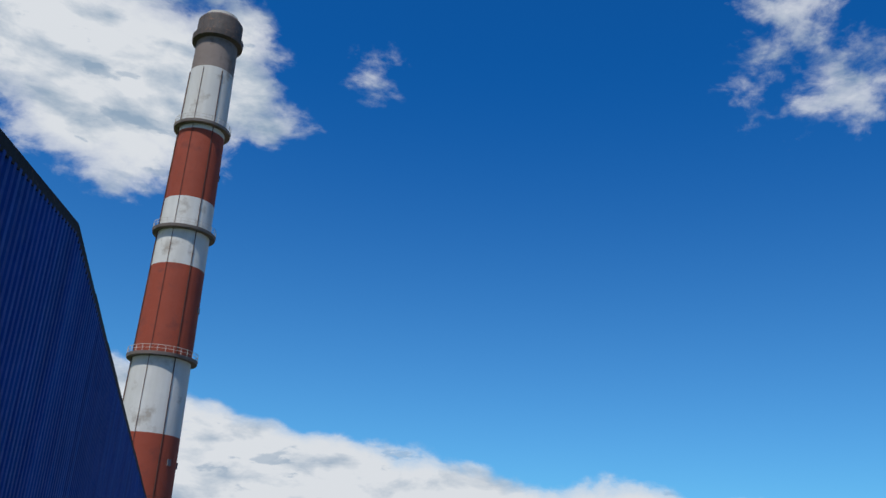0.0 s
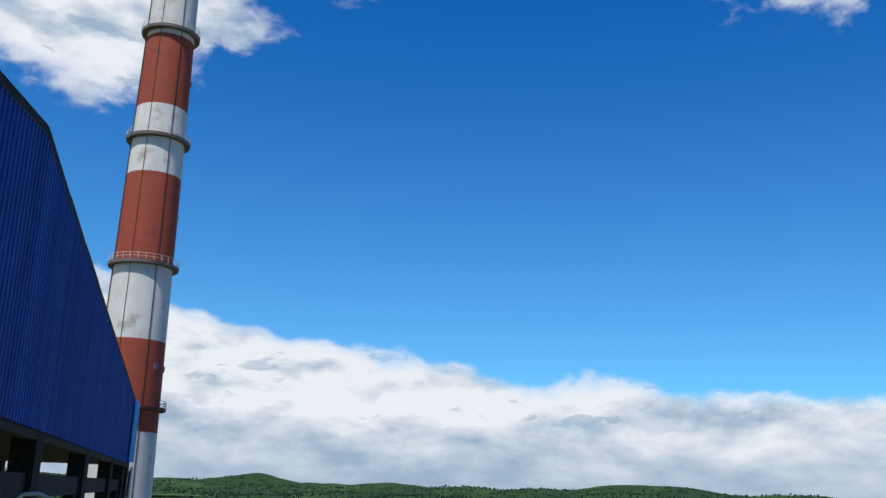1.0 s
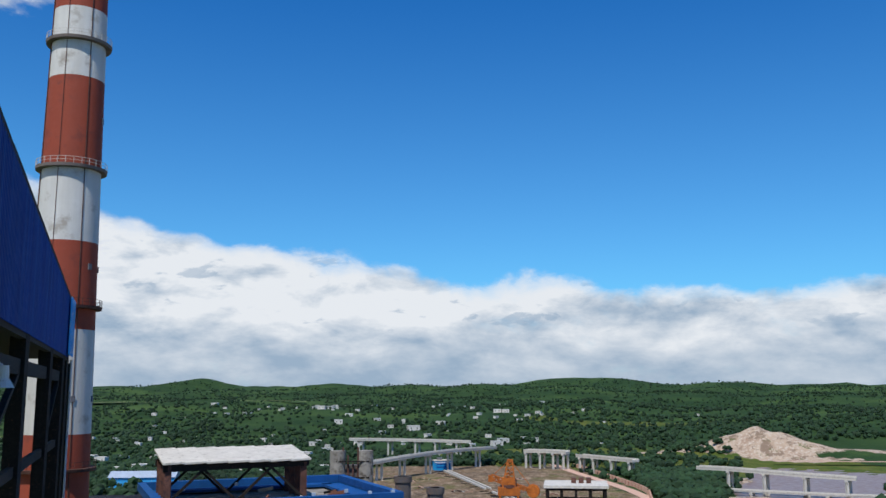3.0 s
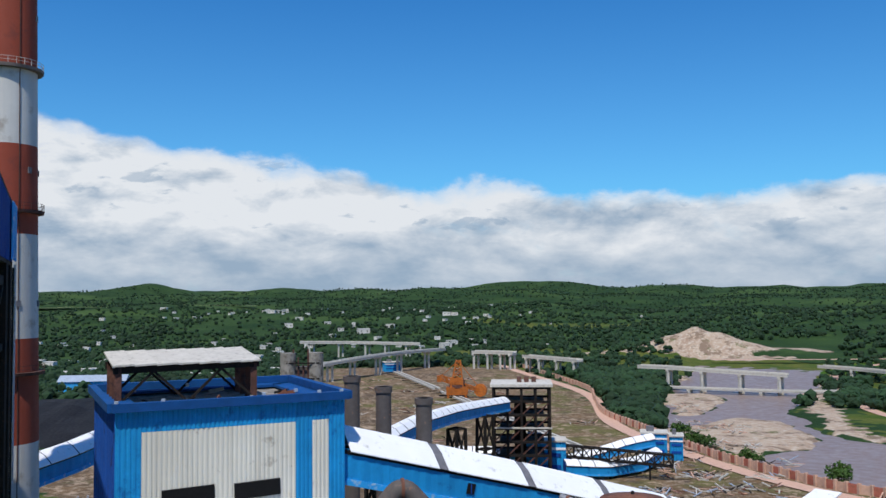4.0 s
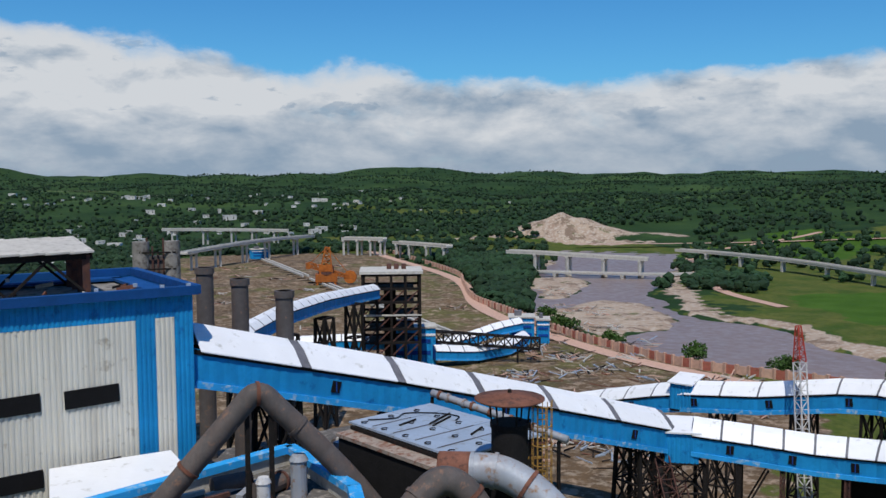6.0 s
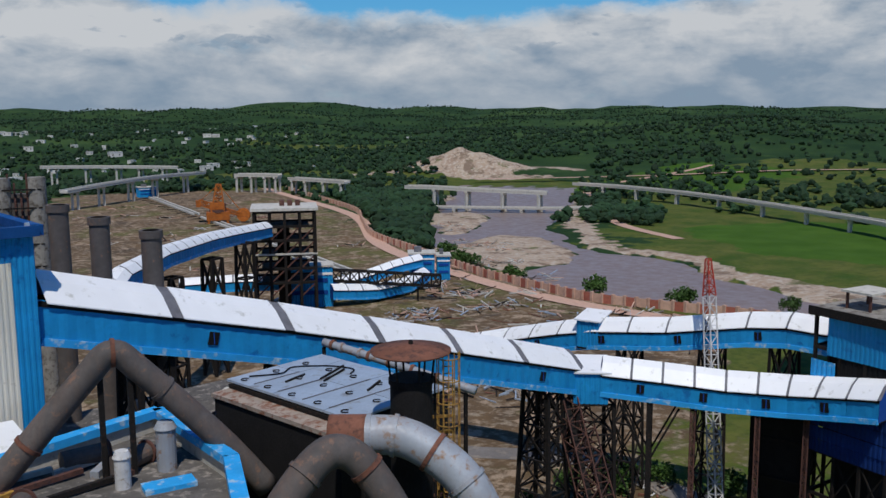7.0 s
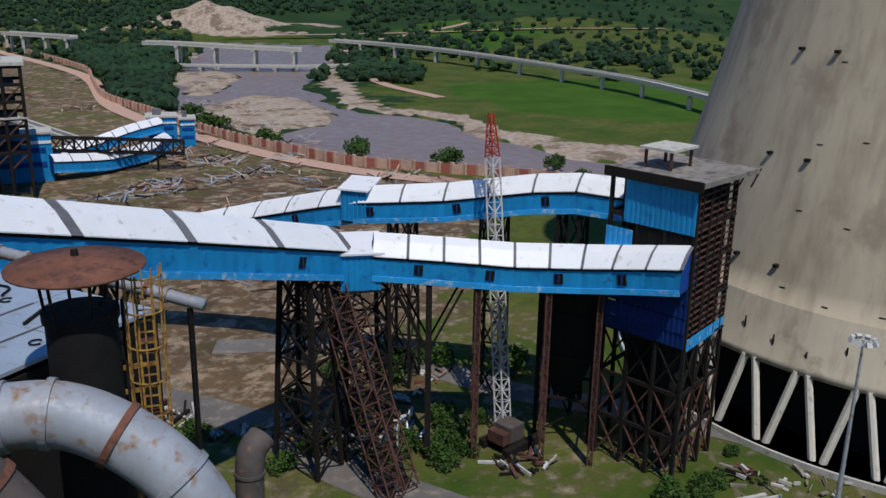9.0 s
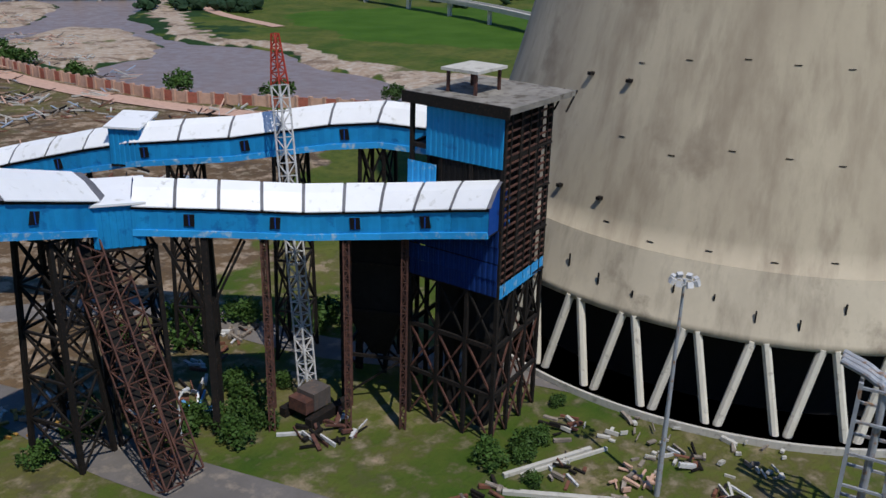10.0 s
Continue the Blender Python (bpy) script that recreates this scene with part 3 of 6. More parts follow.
# ---- cooling tower ----
def cooling_tower():
    cx, cy = 182.0, 68.5
    t = thing("cooling_tower", "weathered concrete hyperbolic cooling tower on slanting legs", "cooling tower", at=(cx, cy, 0))
    a, zt, b, zb, ztop, n = 28.0, 105.0, 71.0, 11.5, 138.0, 144

    def rad(z):
        return a * math.sqrt(1 + ((z - zt) / b) ** 2)

    zl = 19.5
    zs = [zl - 0.02, zl - 0.01, zl] + [zl + (ztop - zl) * i / 40 for i in range(41)]
    bm = B()
    rs = [rad(zl) - 0.9, rad(zl), rad(zl)] + [rad(z) for z in zs[3:]]
    tube(bm, [(0, 0, z) for z in zs] + [(0, 0, ztop), (0, 0, 60), (0, 0, zb)], rs + [rad(ztop) - 0.8, rad(60) - 0.7, rad(zb) - 1.0], n, False)
    part("shell", bm, CONCRETE, t, smooth=True)
    zq = [zb, zb + 0.1, zb + 1.0, zb + 3, zb + 5, zb + 7, zl]
    part("lower_shell", tube(B(), [(0, 0, z) for z in zq], [rad(zb) - 1.0, rad(zb) + 0.2, rad(zb + 1) + 0.1] + [rad(z) + 0.03 for z in zq[3:]], n, False), LOW_CONCRETE, t, "paler grey lower edge of the shell", True)
    # climbing anchors and ladder line
    for k in range(22):
        ang, z = radians(172 + (k % 6) * 9.0 + random.uniform(-1, 1)), 21 + (k // 6) * 10 + random.uniform(-1, 1)
        bm = box(B(), -0.05, -0.40, -0.04, 0.10, 0.40, 0.04)
        o = part("bracket", bm, STEEL, t)
        o.matrix_local = pose(math.cos(ang) * rad(z), math.sin(ang) * rad(z), z, 0, 0, math.degrees(ang))
    for ang in (161.5, 170.5):
        q = radians(ang)
        for z in range(24, 80, 14):
            bm = box(B(), -0.1, -0.3, -0.2, 0.7, 0.3, 0.2)
            o = part("landing", bm, STEEL, t)
            o.matrix_local = pose(math.cos(q) * rad(z), math.sin(q) * rad(z), z, 0, 0, ang)
    # dark stubs above the lower edge
    for k in range(60):
        q = math.tau * k / 60
        z = 13.5 + 2.5 * random.random()
        h = random.uniform(0.6, 1.8)
        bm = box(B(), -0.05, -0.09, 0, 0.12, 0.09, h)
        o = part("stub", bm, STEEL, t)
        o.matrix_local = pose(math.cos(q) * rad(z), math.sin(q) * rad(z), z, 0, 0, math.degrees(q))
    rb, nv = 47.3, 38
    leg = None
    for k in range(nv):
        q = math.tau * (k + 0.5) / nv
        for s in (-1, 1):
            q2 = q + s * math.tau / nv * 0.40
            bm = B()
            p0 = Vector((rb * math.cos(q + s * 0.012), rb * math.sin(q + s * 0.012), 0.2))
            p1 = Vector(((rad(zb) - 0.3) * math.cos(q2), (rad(zb) - 0.3) * math.sin(q2), zb + 0.3))
            tube(bm, [p0, p1], 0.55, 8)
            part("leg", bm, LEG_PAINT, t)
    bm = B()
    tube(bm, [(0, 0, 0), (0, 0, 0.9), (0, 0, 0.9), (0, 0, 0.1)], [rb + 1.6, rb + 1.6, rb + 1.2, rb + 1.2], n, False)
    part("basin_wall", bm, PALE_CONCRETE, t)
    # added black drum: its colour stands for the shade under the shell
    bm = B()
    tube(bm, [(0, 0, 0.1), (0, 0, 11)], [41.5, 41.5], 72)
    part("fill", bm, BLACK, t, "black drum for the shaded inside behind the legs")


cooling_tower()


# ---- head house with the striped sheet cladding ----
def head_house():
    t = thing("head_house", "tall blue and beige corrugated sheet plant house", "building")
    A0, u, n = Vector((-5.4, 85.4)), Vector((0.983, 0.183)), Vector((-0.183, 0.983))
    W, Dp, zt = 24.6, 22.5, 56.4

    def P(a, b):
        q = A0 + u * a + n * b
        return (q.x, q.y)

    # core
    bm = B()
    pts = [P(0.15, 0.15), P(W - 0.15, 0.15), P(W - 0.15, Dp - 0.15), P(0.15, Dp - 0.15)]
    lo, hi = [bm.verts.new((*p, 0)) for p in pts], [bm.verts.new((*p, zt - 1.3)) for p in pts]
    bm.faces.new(hi)
    for i in range(4):
        bm.faces.new((lo[i], lo[(i + 1) % 4], hi[(i + 1) % 4], hi[i]))
    part("roof_deck", bm, ROOF_DIRT, t, "dirty flat roof")
    top = 53.4
    spans = ((0, 2.6, None), (2.6, 18.9, top), (18.9, 20.8, None), (20.8, 22.7, top + 0.05), (22.7, W, None))
    for a, b, beige_top in spans:
        if beige_top is None:
            part("cladding", ribbed(B(), P(a, 0), P(b, 0), 0, zt - 0.75), BLUE, t)
        else:
            part("cladding", ribbed(B(), P(a, 0), P(b, 0), beige_top, zt - 0.75), BLUE, t)
            z = beige_top
            while z > 1:
                cuts = [a, (a + b) / 2 - 3.0, (a + b) / 2 + 0.2, b] if b - a > 6 else [a, b]
                for c0, c1 in zip(cuts, cuts[1:]):
                    dz = random.uniform(-0.5, 0.5)
                    part("cladding", ribbed(B(), P(c0, 0), P(c1, 0), max(0, z - 7.5), z, 0.5, 0.07 + random.uniform(0, 0.03)), BEIGE, t)
                z -= 7.5
    part("cladding", ribbed(B(), P(W, 0), P(W, Dp), 0, zt - 0.75), BLUE, t)
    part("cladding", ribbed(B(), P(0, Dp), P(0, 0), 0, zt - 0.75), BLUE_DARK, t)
    part("cladding", ribbed(B(), P(W, Dp), P(0, Dp), 0, zt - 0.75), BLUE, t)
    # openings in the front
    for z in (45.6, 38.4, 31.0, 23.5):
        for a, w in ((4.6, 5.4), (12.1, 5.0)):
            bm = B()
            p, q = Vector((*P(a, -0.16), z)), Vector((*P(a + w, -0.16), z + 0.25))
            m = (p + q) / 2
            beam(bm, (p.x, p.y, z + 0.85), (q.x, q.y, z + 1.0), 0.12, 1.75)
            o = part("louvre_opening", bm, BLACK, t, "long dark opening")
    # parapet
    ring = [P(-0.35, -0.35), P(W + 0.35, -0.35), P(W + 0.35, Dp + 0.35), P(-0.35, Dp + 0.35)]
    for i in range(4):
        p, q = ring[i], ring[(i + 1) % 4]
        part("parapet", beam(B(), (*p, zt - 0.35), (*q, zt - 0.35), 0.9, 0.9), BLUE_TRIM, t)
        inn = [P(1.6, 1.6), P(W - 1.6, 1.6), P(W - 1.6, Dp - 1.6), P(1.6, Dp - 1.6)]
        part("gutter", beam(B(), (*inn[i], zt - 0.9), (*inn[(i + 1) % 4], zt - 0.9), 2.4, 0.3), BLUE_TRIM, t)
    for k in range(9):
        p = P(random.uniform(0, W), random.choice((-0.3, Dp * random.random())))
        part("bracket", box(B(), p[0] - 0.2, p[1] - 0.2, zt, p[0] + 0.2, p[1] + 0.2, zt + 0.35), GREY_SHEET, t)
    # canopy on steel posts
    for i in range(2):
        for j in range(4):
            a, b = 1.4 + i * 15.4, 10.5 + j * 2.7
            part("post", beam(B(), (*P(a, b), zt - 1.3), (*P(a, b), zt + 2.9), 0.75), RUSTSTEEL, t)
    for b in (10.3, 18.8):
        part("girder", beam(B(), (*P(0.8, b), zt + 2.7), (*P(17.4, b), zt + 2.9), 0.35, 0.9), STEEL, t)
        for k in range(4):
            a = 1.4 + k * 3.85
            part("brace", beam(B(), (*P(a + (k % 2) * 3.8, b), zt - 1.2), (*P(a + (1 - k % 2) * 3.8, b), zt + 2.4), 0.28), STEEL, t)
    for k in range(7):
        bm = B()
        a0, a1 = 0.7 + k * 2.4, 0.7 + (k + 1) * 2.4 - 0.03
        v = [bm.verts.new((*P(a, b), z)) for a, b, z in ((a0, 9.6, zt + 3.25), (a1, 9.6, zt + 3.35), (a1, 19.5, zt + 4.4), (a0, 19.5, zt + 4.3))]
        w = [bm.verts.new(x.co - Vector((0, 0, 0.2))) for x in v]
        bm.faces.new(v)
        bm.faces.new(w[::-1])
        for i in range(4):
            bm.faces.new((w[i], w[(i + 1) % 4], v[(i + 1) % 4], v[i]))
        part("canopy_sheet", bm, PALE_CONCRETE, t)
    for k in range(16):
        a, b = random.uniform(2.5, W - 3), random.uniform(2.5, Dp - 3)
        s = random.uniform(0.3, 0.9)
        bm = B()
        beam(bm, (*P(a, b), zt - 1.1), (*P(a + random.uniform(-2, 2), b + random.uniform(-1, 1)), zt - 1.0 + 0.3 * s), 0.3 * s, 0.5 * s)
        tagged(part("scrap", bm, random.choice((STEEL, RUST, PALE_CONCRETE))), "old scrap metal lying on the flat roof", "scrap", "scrap on the roof")


head_house()


# ---- conveyor galleries ----
def gallery(name, label, path, half=2.6, wall=3.7, rise=2.2, panel=6.0, windows=True, flare=0.35, seam=0.7, extra_far=0.0):
    """A covered conveyor gallery along a path of eave points: ribbed roof panels, sheet walls, floor, openings."""
    t = thing(name, label, "conveyor gallery")
    pts = [Vector(p) for p in path]
    lens = [0.0]
    for p, q in zip(pts, pts[1:]):
        lens.append(lens[-1] + (q - p).length)
    total = lens[-1]
    n = max(1, round(total / panel))

    def at(s):
        for i in range(len(pts) - 1):
            if s <= lens[i + 1] + 1e-6:
                return pts[i].lerp(pts[i + 1], (s - lens[i]) / (lens[i + 1] - lens[i]))
        return pts[-1]

    def side(s):
        d = at(min(total, s + 2.0)) - at(max(0, s - 2.0))
        return Vector((d.y, -d.x, 0)).normalized()      # to the right of the way

    up = Vector((0, 0, 1))
    for i in range(n):
        s0, s1 = total * i / n, total * (i + 1) / n
        c0, c1, o0, o1 = at(s0), at(s1), side(s0), side(s1)
        for sg in (1, -1):
            bm = B()
            g = (seam / 2) * (c1 - c0).normalized()
            a, b = c0 + g + sg * o0 * (half + flare) - up * 0.15, c1 - g + sg * o1 * (half + flare) - up * 0.15
            c, d = c1 - g + up * rise, c0 + g + up * rise
            m0, m1 = (a * 0.45 + d * 0.55) + up * 0.35, (b * 0.45 + c * 0.55) + up * 0.35
            v = [bm.verts.new(p) for p in (a, b, m1, m0, c, d)]
            w = [bm.verts.new(p.co - up * 0.12) for p in v]
            for q in ((0, 1, 2, 3), (3, 2, 4, 5)):
                bm.faces.new([v[k] for k in q])
                bm.faces.new([w[k] for k in q[::-1]])
            for p, q in ((0, 1), (1, 2), (2, 4), (4, 5), (5, 3), (3, 0)):
                bm.faces.new((v[p], w[p], w[q], v[q]))
            bmesh.ops.recalc_face_normals(bm, faces=bm.faces[:])
            part("roof_sheet", bm, WHITE, t)
            # the seam strip under the joint
            bm = B()
            h = (c1 - c0).normalized() * (seam / 2 + 0.1)
            v = [bm.verts.new(p) for p in (c1 - h + sg * o1 * (half + flare - 0.1) - up * 0.22, c1 + h + sg * o1 * (half + flare - 0.1) - up * 0.22, c1 + h + up * (rise - 0.08), c1 - h + up * (rise - 0.08))]
            mid = [bm.verts.new((v[0].co * 0.45 + v[3].co * 0.55) + up * 0.28), bm.verts.new((v[1].co * 0.45 + v[2].co * 0.55) + up * 0.28)]
            bm.faces.new((v[0], v[1], mid[1], mid[0]))
            bm.faces.new((mid[0], mid[1], v[2], v[3]))
            part("seam_strip", bm, SEAM, t)
            # wall sheet
            a, b = c0 + sg * o0 * half, c1 + sg * o1 * half
            bm = B()
            k = max(2, int((b - a).length / 0.8))
            prev = None
            for j in range(k + 1):
                p = a.lerp(b, j / k) + sg * (o0 if j < k else o1) * (0.06 if j % 2 else 0)
                cur = (bm.verts.new(p - up * wall), bm.verts.new(p))
                if prev:
                    bm.faces.new((prev[0], cur[0], cur[1], prev[1]))
                prev = cur
            part("wall_sheet", bm, BLUE, t)
            bm = B()
            beam(bm, a - up * (wall - 0.15) + sg * o0 * 0.1, b - up * (wall - 0.15) + sg * o1 * 0.1, 0.22, 0.7)
            part("sill_beam", bm, BLUE_LIGHT, t)
            # dark strip that paints the roof's shade along the wall top
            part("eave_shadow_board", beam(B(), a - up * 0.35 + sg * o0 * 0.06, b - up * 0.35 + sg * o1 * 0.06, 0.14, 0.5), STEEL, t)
            if windows and i % 2 == 1:
                m = a.lerp(b, 0.3) - up * wall * 0.5 + sg * o0 * 0.12
                e = (b - a).normalized() * 0.55
                w = part("window", beam(B(), m - e, m + e, 0.12, 1.3), BLACK, t)
                part("mullion", beam(B(), m - up * 0.6 + sg * o0 * 0.08, m + up * 0.6 + sg * o0 * 0.08, 0.1), BLUE_DARK, w)
        bm = B()
        beam(bm, c0 - up * wall, c1 - up * wall, half * 2, 0.25)
        part("floor_plate", bm, STEEL, t)
    for s in (0.0, total):
        c, o = at(s), side(s)
        bm = B()
        bm.faces.new([bm.verts.new(p) for p in (c + o * half - up * wall, c + o * half, c + up * rise, c - o * half, c - o * half - up * wall)])
        part("end_sheet", bm, BLUE_DARK, t)
    return t


# near-edge points shifted to the centre line
gallery("conveyor_gallery", "long blue sheet conveyor gallery with a white roof sloping down", [(18.2, 93.6, 49.9), (42.5, 99.5, 43.2), (66.0, 105.2, 36.3), (92.5, 111.6, 28.3)], 2.9, 3.9, 2.5, 13.6, True, 0.4, 1.3)
gallery("conveyor_gallery", "curved blue sheet conveyor gallery with a white panelled roof", [(96.6, 108.2, 27.9), (104.2, 100.6, 27.3), (108.8, 96.0, 26.8), (112.8, 91.3, 26.9), (115.3, 86.6, 27.3), (116.7, 81.2, 28.2), (117.4, 75.9, 29.2)], 2.5, 3.3, 2.1, 4.3, True, 0.35, 0.35)
gallery("conveyor_gallery", "blue sheet conveyor gallery with white roof behind the curved one", [(86, 178, 14), (104.5, 146.0, 23.5), (109.8, 127.5, 28.6), (116.6, 115.0, 30.2), (120.8, 107.3, 31.8), (124.4, 99.5, 33.4), (126.8, 91.0, 33.3)], 2.2, 3.2, 1.9, 6.4, True, 0.3, 0.35)


def junction(at, turn, size, z0, z1, label):
    t = thing("junction_house", label, "plant house", "junction houses", at=(*at, 0), turn=turn)
    w, d = size
    for a, b in (((-w, -d), (w, -d)), ((w, -d), (w, d)), ((w, d), (-w, d)), ((-w, d), (-w, -d))):
        part("wall_sheet", ribbed(B(), a, b, z0, z1, 0.7, 0.06), BLUE, t)
    bm = B()
    v = [bm.verts.new(p) for p in ((-w - .4, -d - .4, z1 + 0.1), (w + .4, -d - .4, z1 + 0.1), (w + .4, d + .4, z1 + 1.0), (-w - .4, d + .4, z1 + 1.0))]
    x = [bm.verts.new(p.co - Vector((0, 0, 0.25))) for p in v]
    bm.faces.new(v)
    bm.faces.new(x[::-1])
    for i in range(4):
        bm.faces.new((x[i], x[(i + 1) % 4], v[(i + 1) % 4], v[i]))
    part("roof_sheet", bm, WHITE, t)
    part("floor_plate", box(B(), -w, -d, z0 - 0.3, w, d, z0 + 0.05), STEEL, t)
    part("doorway", box(B(), -w - 0.1, -0.8, z0 + 0.1, -w + 0.1, 0.8, z0 + 2.8), BLACK, t)
    return t


junction((95.4, 109.6), -35, (2.5, 3.0), 23.2, 28.0, "blue sheet junction house with a white roof between galleries")
junction((110.2, 127.0), -62, (2.0, 2.4), 25.6, 30.4, "small blue sheet junction house with a white roof")


# ---- trestles ----
def trestle(name, x, y, turn, w, d, top, batter=1.35, levels=4, leg=0.5, bar=0.22, mat=None, label="dark riveted steel trestle carrying a conveyor gallery", group="trestles"):
    mat = mat or STEEL
    t = thing(name, label, "trestle", group, at=(x, y, 0), turn=turn)
    rings = []
    for i in range(levels + 1):
        f = 1 + (batter - 1) * (1 - i / levels)
        z = top * i / levels
        rings.append([(sx * w / 2 * f, sy * d / 2 * f, z) for sx, sy in ((-1, -1), (1, -1), (1, 1), (-1, 1))])
    for k in range(4):
        part("leg", beam(B(), rings[0][k], rings[-1][k], leg), mat, t)
    for k in range(4):
        j = (k + 1) % 4
        for i in range(levels):
            part("brace", beam(B(), rings[i][k], rings[i + 1][j], bar), mat, t)
            part("brace", beam(B(), rings[i][j], rings[i + 1][k], bar), mat, t)
            part("strut", beam(B(), rings[i + 1][k], rings[i + 1][j], bar * 1.2), mat, t)
    return t


for s, w in ((0.14, 4.6), (0.36, 4.6), (0.56, 4.4), (0.93, 4.6)):
    x, y, z = 18.2 + 74.3 * s, 93.6 + 18 * s, 49.9 - 21.6 * s - 4.2
    trestle("trestle", x, y, 13.5, 3.2, w, z, 1.5, 6 if s < 0.5 else 5)


def portal(x, y, turn, top, spread, heavy):
    """Two posts under a gallery, joined by a head beam with knee braces."""
    t = thing("portal_frame", "slim rusty lattice posts carrying the curved gallery" if not heavy else "heavy dark steel posts carrying the curved gallery", "trestle", "portal frames", at=(x, y, 0), turn=turn)
    for s in (-1, 1):
        foot, head = (0, s * spread * 1.25, 0), (0, s * spread, top)
        if heavy:
            part("post", beam(B(), foot, head, 0.75), STEEL, t)
            part("knee_brace", beam(B(), (0, s * spread * 1.08, top * 0.62), (0, 0, top * 0.93), 0.3), STEEL, t)
            part("side_brace", beam(B(), (0, s * spread * 1.08, top * 0.62), (4.2, s * spread, top * 0.97), 0.26), STEEL, t)
            part("side_brace", beam(B(), (0, s * spread * 1.08, top * 0.62), (-4.2, s * spread, top * 0.97), 0.26), STEEL, t)
        else:
            part("post", lattice(B(), foot, head, 0.62, 0.62, 26, 0.09, 0.16), RUSTSTEEL, t)
    part("head_beam", beam(B(), (0, -spread - 0.3, top), (0, spread + 0.3, top), 0.5, 0.6), STEEL, t)
    for f in (0.3, 0.6):
        w = spread * (1.25 - 0.25 * f)
        part("tie", beam(B(), (0, -w, top * f), (0, w, top * f), 0.25), STEEL, t)


for x, y, z, a, heavy in ((101.6, 103.2, 24.0, -45, True), (106.0, 98.9, 23.4, -45, False), (112.0, 92.2, 23.3, -50, False), (116.0, 86.9, 24.0, -57, False)):
    portal(x, y, a, z, 2.1, heavy)
for x, y, z, a in ((107.0, 137.0, 22.6, -65), (113.4, 121.0, 26.2, -60), (120.0, 108.7, 28.3, -62), (124.8, 98.5, 30.0, -70)):
    trestle("trestle", x, y, a, 3.0, 4.2, z, 1.3, 4, 0.4)
trestle("trestle", 95.6, 109.4, -25, 5.4, 5.6, 23.0, 1.15, 5, 0.5)
# slanting rusty truss under the junction
for k, (p, q) in enumerate((((93.4, 111.0, 24.0), (92.6, 97.5, 0.3)), ((90.8, 109.6, 24.0), (89.6, 97.0, 0.3)))):
    t = thing("inclined_truss", "rusty lattice truss slanting down to the ground", "truss", "slanting trusses")
    part("lattice", lattice(B(), p, q, 2.6, 2.2, 14, 0.12, 0.18), RUSTSTEEL, t)
    part("walkway", beam(B(), p, q, 1.0, 0.12), STEEL, t)


